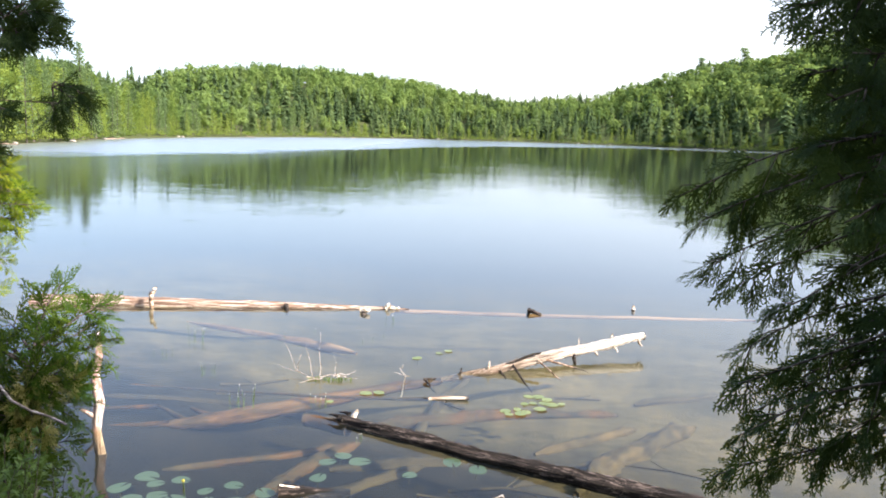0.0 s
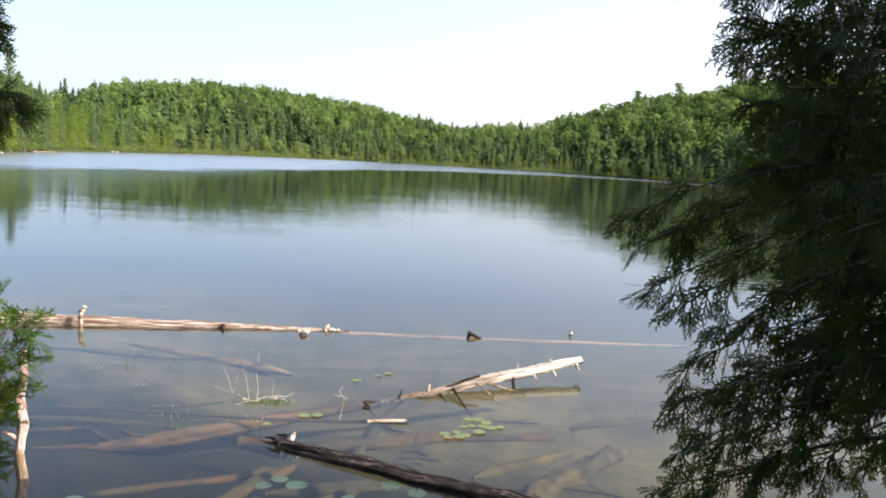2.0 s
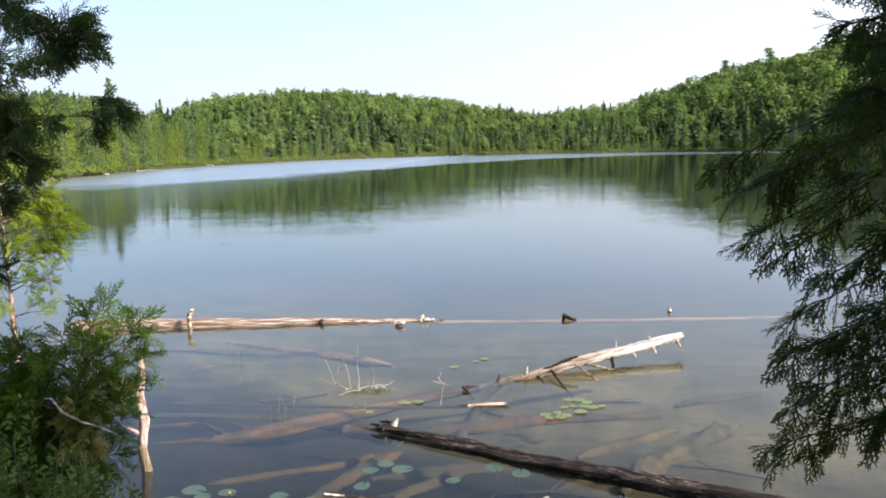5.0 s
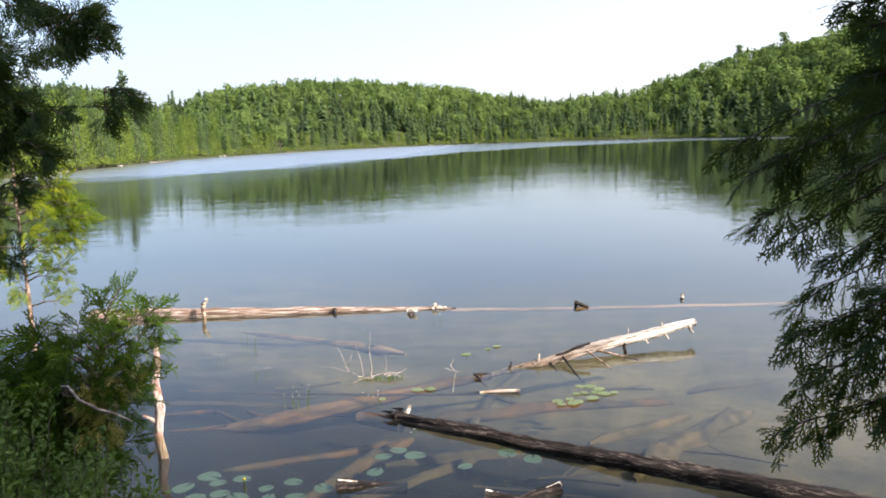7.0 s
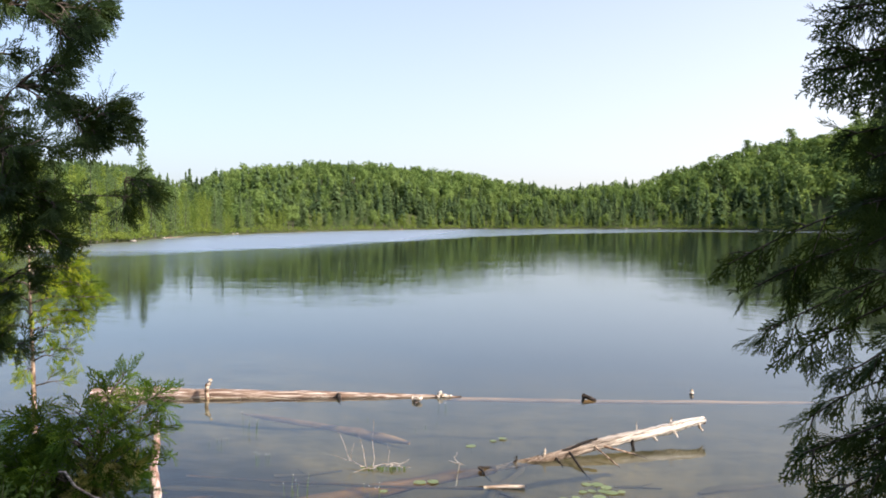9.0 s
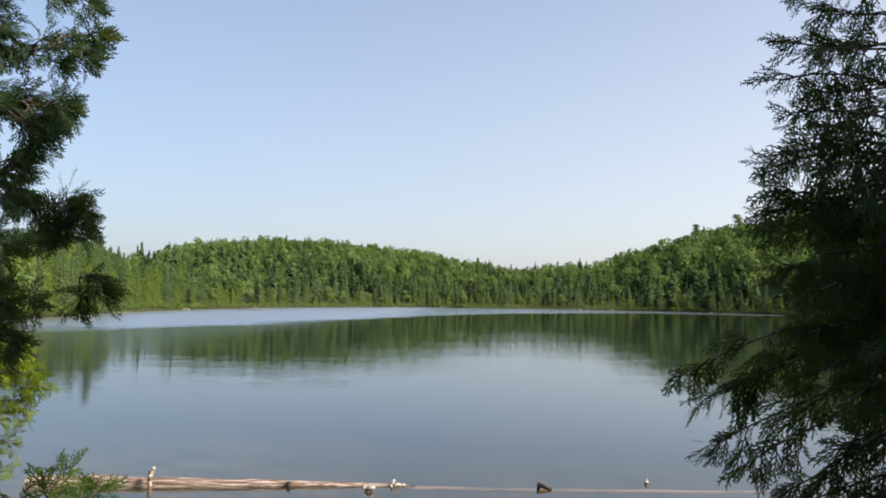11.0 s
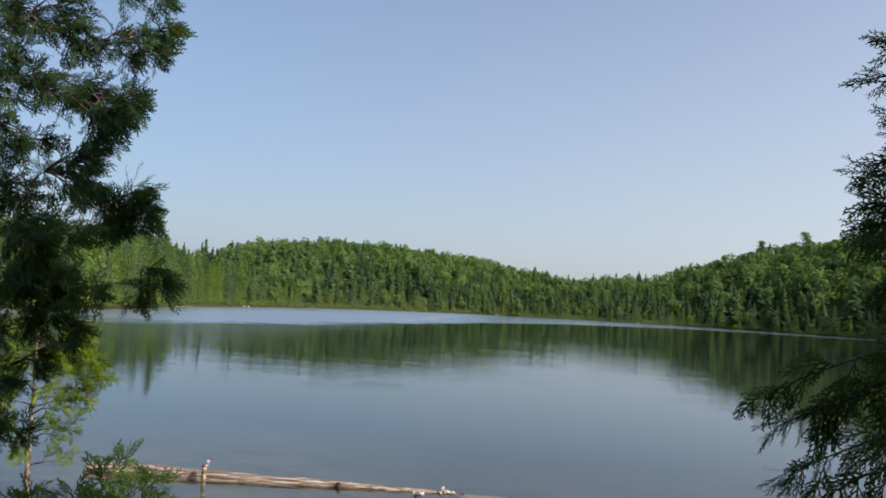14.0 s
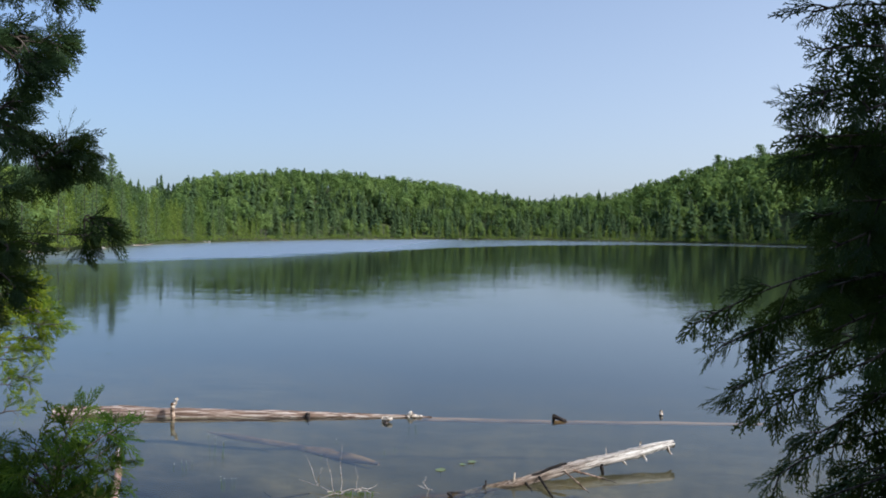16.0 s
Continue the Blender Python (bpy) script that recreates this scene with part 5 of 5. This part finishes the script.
RIGHT_LOW = [(0.64, 2.28, 2.45), (0.72, 2.31, 2.37), (0.76, 2.32, 2.23), (0.87, 2.36, 2.16), (0.86, 2.31, 2.41), (0.91, 2.35, 1.96), (0.82, 2.14, 1.91),
     (0.91, 2.24, 1.79), (1.02, 2.36, 1.88), (1.10, 2.29, 1.98), (0.85, 2.35, 1.53), (0.84, 2.16, 1.74), (1.02, 2.24, 1.74), (1.03, 2.19, 1.92),
     (1.18, 2.26, 1.91), (1.01, 2.27, 1.58), (1.11, 2.13, 1.73), (1.23, 2.18, 1.64), (1.34, 2.20, 2.02), (1.36, 2.35, 1.80), (1.54, 2.31, 1.87),
     (1.04, 2.17, 2.17), (0.98, 2.32, 2.29), (0.91, 2.16, 2.12), (1.18, 2.28, 2.26), (1.31, 2.16, 2.21), (1.53, 2.13, 2.04), (1.56, 2.34, 1.62)]
RIGHT_MID = [(0.58, 1.34, 2.88), (0.58, 1.34, 2.92), (0.67, 1.50, 2.85), (0.67, 1.47, 2.77), (0.66, 1.36, 2.71), (0.71, 1.49, 2.63), (0.69, 1.41, 2.55),
     (0.72, 1.44, 2.90), (0.69, 1.34, 2.80), (0.77, 1.49, 2.76), (0.78, 1.44, 2.87), (0.82, 1.49, 2.71), (0.81, 1.48, 2.61), (0.74, 1.36, 2.50),
     (0.82, 1.37, 2.79), (0.77, 1.33, 2.93), (0.84, 1.33, 2.86), (0.80, 1.31, 2.63), (0.84, 1.36, 2.52)]
RIGHT_TOP = [(0.64, 1.42, 3.17), (0.61, 1.30, 3.07), (0.61, 1.44, 2.98), (0.61, 1.37, 3.00), (0.65, 1.36, 2.90), (0.70, 1.46, 3.05), (0.72, 1.40, 3.14),
     (0.72, 1.36, 2.97), (0.79, 1.40, 3.08), (0.67, 1.44, 3.26), (0.64, 1.31, 3.31), (0.76, 1.50, 3.34), (0.70, 1.30, 3.20),
     (0.76, 1.59, 2.74), (0.80, 1.57, 2.68), (0.73, 1.53, 2.64), (0.86, 1.67, 2.77), (0.82, 1.50, 2.60), (0.80, 1.60, 2.56)]
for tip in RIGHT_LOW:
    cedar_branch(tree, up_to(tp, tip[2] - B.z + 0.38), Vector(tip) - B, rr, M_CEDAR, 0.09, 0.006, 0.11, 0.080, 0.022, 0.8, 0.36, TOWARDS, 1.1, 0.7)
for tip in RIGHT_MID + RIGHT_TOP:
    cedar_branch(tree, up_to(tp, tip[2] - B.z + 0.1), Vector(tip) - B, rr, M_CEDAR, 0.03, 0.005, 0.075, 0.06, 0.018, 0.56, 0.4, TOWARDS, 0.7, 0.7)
for i in range(20):
    z = rr.uniform(1.95, 3.5)
    tip = Vector((rr.uniform(1.0, 1.4), rr.uniform(1.3, 1.8), z))
    cedar_branch(tree, up_to(tp, z - B.z), tip - B, rr, M_CEDAR, 0.02, 0.008, 0.14, 0.05, 0.026, 0.8, 0.2, TOWARDS, 0.7, 0.8)
for i in range(9):
    z = rr.uniform(1.95, 2.6)
    tip = Vector((rr.uniform(1.15, 1.5), rr.uniform(2.0, 2.35), z))
    cedar_branch(tree, up_to(tp, z - B.z + 0.1), tip - B, rr, M_CEDAR, 0.03, 0.007, 0.15, 0.06, 0.028, 0.85, 0.2, TOWARDS, 0.8, 0.8)

for i in range(16):
    z, w = 1.1 + 3.0 * i / 16, radians(rr.uniform(-70, 110))
    out = Vector((math.cos(w), math.sin(w) * 0.8 - 0.2, 0)) * rr.uniform(0.5, 0.9) * (1.25 - z / 5)
    base = up_to(tp, z - B.z)
    cedar_branch(tree, base, base + out + Vector((0, 0, -0.12)), rr, M_CEDAR, 0.03, 0.008, 0.2, 0.1, 0.04, 1.1, 0.2, None, 0.5, 0.8)

# the tall cedar at the left
rr = random.Random(202)
B = Vector((-2.45, 2.85, 0.55))
tree, tp = tree_root("cedar_tree", B, (-2.3, 2.8, 5.6), 0.07, "tall green cedar with drooping sprays on the bank", 5)
# clumps of sprays: east, height, radius
LEFT_TOP = [(-1.46, 3.82, 0.06), (-1.49, 3.74, 0.06), (-1.57, 3.79, 0.06), (-1.55, 3.68, 0.04), (-1.65, 3.73, 0.05), (-1.62, 3.63, 0.04), (-1.58, 3.54, 0.06), (-1.58, 3.44, 0.05),
     (-1.59, 3.33, 0.06), (-1.66, 3.44, 0.08), (-1.72, 3.35, 0.09), (-1.79, 3.50, 0.08), (-1.75, 3.29, 0.07), (-1.88, 3.80, 0.08), (-1.96, 3.74, 0.06), (-1.79, 3.70, 0.05),
     (-1.85, 3.66, 0.05), (-1.89, 3.57, 0.08), (-2.00, 3.57, 0.08), (-1.84, 3.45, 0.07), (-1.95, 3.43, 0.07)]
LEFT_CROWN = [(-2.21, 3.93, 0.09), (-2.07, 3.86, 0.07), (-1.96, 3.93, 0.07), (-1.82, 3.96, 0.07), (-1.66, 3.94, 0.06), (-1.54, 3.97, 0.06), (-1.77, 4.10, 0.08), (-2.02, 4.10, 0.09), (-1.57, 4.13, 0.06), (-2.22, 4.12, 0.10), (-1.91, 4.26, 0.08), (-2.15, 4.30, 0.09), (-1.74, 4.29, 0.07)]
LEFT_MID = [(-1.77, 3.15, 0.08), (-1.74, 3.09, 0.08), (-1.72, 3.22, 0.05), (-1.81, 3.22, 0.05), (-1.54, 3.14, 0.06), (-1.50, 3.07, 0.06), (-1.53, 3.01, 0.06), (-1.60, 3.05, 0.05),
     (-1.49, 2.99, 0.04), (-1.67, 2.98, 0.07), (-1.60, 2.93, 0.05), (-1.70, 2.94, 0.06), (-1.79, 3.06, 0.06), (-2.14, 3.80, 0.11), (-2.15, 3.65, 0.11), (-2.09, 3.53, 0.10),
     (-2.15, 3.36, 0.08), (-2.07, 3.22, 0.10), (-2.13, 3.14, 0.10), (-1.98, 3.30, 0.04), (-1.92, 3.20, 0.04), (-2.01, 3.06, 0.10)]
LEFT_LOW = [(-1.72, 2.98, 0.07), (-1.69, 2.83, 0.10), (-1.80, 2.83, 0.10), (-1.63, 2.87, 0.07), (-1.89, 2.85, 0.07), (-1.77, 2.75, 0.10), (-1.69, 2.74, 0.08), (-1.64, 2.67, 0.07),
     (-1.85, 2.70, 0.08), (-1.52, 2.66, 0.04), (-1.84, 2.60, 0.07), (-1.67, 2.61, 0.08), (-1.59, 2.65, 0.05)]
LEFT_FOOT = [(-1.73, 2.44, 0.05), (-1.80, 2.48, 0.04), (-1.86, 2.37, 0.06), (-1.87, 2.28, 0.06), (-1.85, 2.17, 0.06), (-1.80, 2.13, 0.04), (-1.55, 2.49, 0.02), (-1.85, 2.53, 0.06), (-1.75, 2.54, 0.06)]
LEFT_THIN = [(-1.49, 2.76, 0.07), (-1.46, 2.71, 0.06), (-1.52, 2.82, 0.05), (-1.58, 2.65, 0.05), (-1.43, 2.77, 0.04)]
knots = []
for clumps, deep in ((LEFT_CROWN, 2.92), (LEFT_TOP, 2.92), (LEFT_MID, 2.92), (LEFT_LOW, 2.6), (LEFT_FOOT, 2.6)):
    for x, z, r in clumps:
        c = Vector((x - 0.025, deep + rr.uniform(-0.09, 0.09), z)) - B
        knots.append(((c - up_to(tp, c.z)).length, c, r))
knots.sort(key=lambda k: k[0])
joints = []
for away, c, r in knots:
    # each bough springs from the trunk or from the end of the nearest bough further in
    base = up_to(tp, c.z - 0.1)
    for inner, q in joints:
        if inner < away - 0.08 and (q - c).length < (base - c).length:
            base = q
    for k in range(1 + int(r > 0.045) + int(r > 0.07) + int(r > 0.09)):
        d = Vector((rr.gauss(0.1, 0.5), rr.gauss(0, 0.5), rr.gauss(-0.1, 0.5))).normalized()
        tip = c + d * r * (0.4 if k == 0 else 0.9)
        away_ = tip - base
        cedar_branch(tree, base, tip, rr, M_CEDAR, 0.015, 0.0042, r * 0.9, r * 0.52, 0.032, 0.76, max(0.1, 1 - 1.9 * r / away_.length), TOWARDS, 0.7, 0.8)
        if k == 0:
            joints.append((away, tip - away_.normalized() * 0.075 * 0.76))
# a thin bare bough sagging out to one hanging clump
reach = Vector((-1.60, 3.0, 2.77)) - B
for i, (x, z, r) in enumerate(LEFT_THIN):
    c = Vector((x - 0.01, 3.0, z - 0.01)) - B
    start = up_to(tp, reach.z + 0.05) if i == 0 else reach
    tip = c + Vector((rr.uniform(0, 0.3), 0, rr.uniform(-0.9, -0.2))) * r
    cedar_branch(tree, start, tip, rr, M_CEDAR, -0.05 if i == 0 else 0.02, 0.0045 if i == 0 else 0.003, r * 0.95, r * 0.5, 0.028, 0.72, max(0.1, 1 - 1.7 * r / (tip - start).length), TOWARDS, 1.0, 0.9)

for i in range(16):
    z, w = 2.2 + 3.3 * i / 16, radians(rr.uniform(110, 270))
    out = Vector((math.cos(w), math.sin(w), 0)) * rr.uniform(0.5, 0.95) * (1.35 - z / 6)
    base = up_to(tp, z - B.z)
    cedar_branch(tree, base, base + out + Vector((0, 0, -0.1)), rr, M_CEDAR, 0.03, 0.008, 0.2, 0.1, 0.04, 1.1, 0.2, None, 0.5, 0.8)

# the young sunlit cedar behind it
rr = random.Random(303)
B = Vector((-3.2, 4.9, 0.2))
tree, tp = tree_root("young_cedar_tree", B, (-3.3, 4.95, 2.6), 0.024, "young yellow-green cedar in full sun by the water", 6, bark=M_KNOBDARK)
YOUNG_TIPS = [(-2.86, 5.1, 2.16), (-2.92, 5.0, 2.30), (-2.9, 5.05, 1.98), (-2.95, 5.0, 1.72), (-3.0, 4.9, 2.4), (-3.42, 4.8, 2.2), (-3.5, 4.8, 1.9),
              (-3.1, 4.75, 2.0), (-3.0, 4.8, 1.85), (-3.45, 4.9, 2.45), (-3.05, 4.8, 2.2), (-3.6, 4.9, 2.1), (-3.0, 4.95, 1.5), (-3.3, 4.8, 1.6),
              (-2.76, 5.0, 2.08), (-2.90, 4.95, 2.28), (-2.84, 5.05, 2.18), (-2.98, 4.95, 2.15), (-3.06, 5.0, 1.93), (-2.92, 5.05, 1.90), (-3.04, 4.9, 1.68), (-3.45, 5.0, 2.0), (-3.3, 5.0, 2.24), (-3.5, 5.0, 1.75)]
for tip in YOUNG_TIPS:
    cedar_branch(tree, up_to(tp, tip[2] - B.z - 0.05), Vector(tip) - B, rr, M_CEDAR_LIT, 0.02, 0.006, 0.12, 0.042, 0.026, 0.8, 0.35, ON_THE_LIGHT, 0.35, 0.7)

# the low cedar bush at the water
rr = random.Random(404)
B = Vector((-2.55, 4.15, 0.15))
tree, tp = tree_root("cedar_bush", B, (-2.35, 4.15, 1.5), 0.03, "low spreading cedar bush with some rusty, sunlit-toned inner sprays", 7, "bush")
BUSH_TIPS = [(-2.00, 4.36, 1.62), (-2.06, 4.36, 1.50), (-2.22, 4.28, 1.78), (-2.30, 4.22, 1.66), (-2.0, 4.30, 1.38), (-2.08, 4.25, 1.2), (-2.12, 4.2, 1.05),
             (-2.45, 3.95, 1.6), (-2.45, 3.84, 1.46), (-2.7, 3.9, 1.5), (-2.2, 3.9, 1.32), (-2.6, 3.8, 1.25), (-2.18, 4.0, 1.48),
             (-2.9, 4.1, 1.5), (-2.8, 4.0, 1.2), (-3.0, 4.2, 1.1), (-2.2, 4.2, 1.5), (-2.7, 3.75, 0.95)]
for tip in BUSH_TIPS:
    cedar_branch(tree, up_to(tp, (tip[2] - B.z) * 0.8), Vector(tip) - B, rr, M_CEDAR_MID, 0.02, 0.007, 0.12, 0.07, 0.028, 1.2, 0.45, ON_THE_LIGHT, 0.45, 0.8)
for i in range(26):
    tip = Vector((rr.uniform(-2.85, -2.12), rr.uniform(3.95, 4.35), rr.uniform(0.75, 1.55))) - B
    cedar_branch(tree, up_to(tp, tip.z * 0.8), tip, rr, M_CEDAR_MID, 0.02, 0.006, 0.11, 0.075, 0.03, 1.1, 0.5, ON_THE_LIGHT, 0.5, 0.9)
for i in range(20):
    tip = Vector((rr.uniform(-2.36, -2.04), rr.uniform(3.84, 4.08), rr.uniform(0.92, 1.36))) - B
    cedar_branch(tree, up_to(tp, tip.z * 0.7), tip, rr, M_RUST_LIT if i % 3 else M_CEDAR_MID, 0.0, 0.005, 0.09, 0.08, 0.03, 0.8, 0.6, ON_THE_LIGHT, 0.6, 0.8)
for i in range(14):
    tip = Vector((rr.uniform(-3.0, -2.2), rr.uniform(3.7, 4.15), rr.uniform(0.55, 0.95))) - B
    cedar_branch(tree, up_to(tp, tip.z * 0.6), tip, rr, M_CEDAR_MID, 0.0, 0.006, 0.16, 0.05, 0.028, 1.05, 0.2, ON_THE_LIGHT, 0.4, 0.7)
for i in range(12):
    tip = Vector((rr.uniform(-3.5, -2.85), rr.uniform(3.8, 4.3), rr.uniform(0.8, 1.5))) - B
    cedar_branch(tree, up_to(tp, tip.z * 0.8), tip, rr, M_CEDAR_MID, 0.0, 0.006, 0.16, 0.05, 0.028, 1.05, 0.15, ON_THE_LIGHT, 0.4, 0.7)

db = empty("dead_branch", (-2.05, 3.5, 1.2), "bare grey dead branch sticking out of the bush", "branch")
bm = bmesh.new()
tube(bm, [Vector(p) - Vector((-2.05, 3.5, 1.2)) for p in ((-2.3, 3.62, 1.30), (-2.21, 3.53, 1.33), (-2.14, 3.5, 1.27), (-2.05, 3.51, 1.215), (-1.97, 3.54, 1.175), (-1.90, 3.56, 1.13))], [0.004, 0.006, 0.0065, 0.006, 0.0055, 0.005], 8, 0.2, 3)
part("limb", bm, M_TWIG, db)


# ---------- leafy shrubs at the foot of the bank ----------
def leafy_shrub(at, spread, tall, stems, seed, label):
    rp = random.Random(seed)
    ob = empty("leafy_shrub", at, label, "shrub", "shrubs on the bank")
    for s in range(stems):
        w = rp.uniform(0, 6.283)
        d = Vector((math.cos(w), math.sin(w), 0)) * spread * rp.uniform(0.2, 1)
        h = tall * rp.uniform(0.6, 1.1)
        pts = curve_pts((d.x * 0.3, d.y * 0.3, -0.1), (d.x, d.y, h), 8, 0.05, 0, rp.randint(0, 999))
        bm = bmesh.new()
        tube(bm, pts, [0.006 - 0.0006 * i for i in range(9)], 5)
        st_ = part("stem", bm, M_BARK, ob)
        vs, fs = [], []
        for k in range(76):
            u = rp.uniform(0.25, 1.0)
            p = pts[min(int(u * 8), 7)].lerp(pts[min(int(u * 8), 7) + 1], u * 8 % 1)
            a = Vector((rp.gauss(0, 1), rp.gauss(0, 1), rp.gauss(0.7, 0.5))).normalized()
            b = a.cross(Vector((rp.gauss(0, 1), rp.gauss(0, 1), rp.gauss(0, 1)))).normalized()
            c = a.cross(b)
            p = p + a * 0.02
            ln, wd = rp.uniform(0.03, 0.055), rp.uniform(0.008, 0.013)
            i = len(vs)
            vs += [p, p + a * ln * 0.5 + b * wd + c * 0.003, p + a * ln, p + a * ln * 0.5 - b * wd + c * 0.003, p + a * ln * 0.5 - c * 0.002]
            fs += [(i, i + 1, i + 4), (i + 1, i + 2, i + 4), (i + 2, i + 3, i + 4), (i + 3, i, i + 4)]
        link_mesh("leaves", [tuple(p) for p in vs], fs, M_SHRUB, st_)
    return ob


for i, (x, y, sp, tall) in enumerate(((-1.95, 3.55, 0.26, 0.66), (-2.2, 3.3, 0.3, 0.75), (-2.5, 3.2, 0.3, 0.85), (-2.05, 3.0, 0.28, 0.62), (-2.4, 2.8, 0.3, 0.6), (-2.75, 3.4, 0.3, 0.9), (-1.85, 3.75, 0.14, 0.6),
                                      (-2.3, 3.6, 0.3, 0.8), (-2.6, 3.55, 0.3, 0.95), (-2.05, 3.75, 0.22, 0.7), (-2.9, 3.7, 0.3, 0.9), (-2.65, 3.0, 0.3, 0.8))):
    z = height(x, y)
    leafy_shrub((x, y, z), sp, tall, 20 if sp > 0.2 else 8, 500 + i, "fresh green small-leaved shrub on the bank")
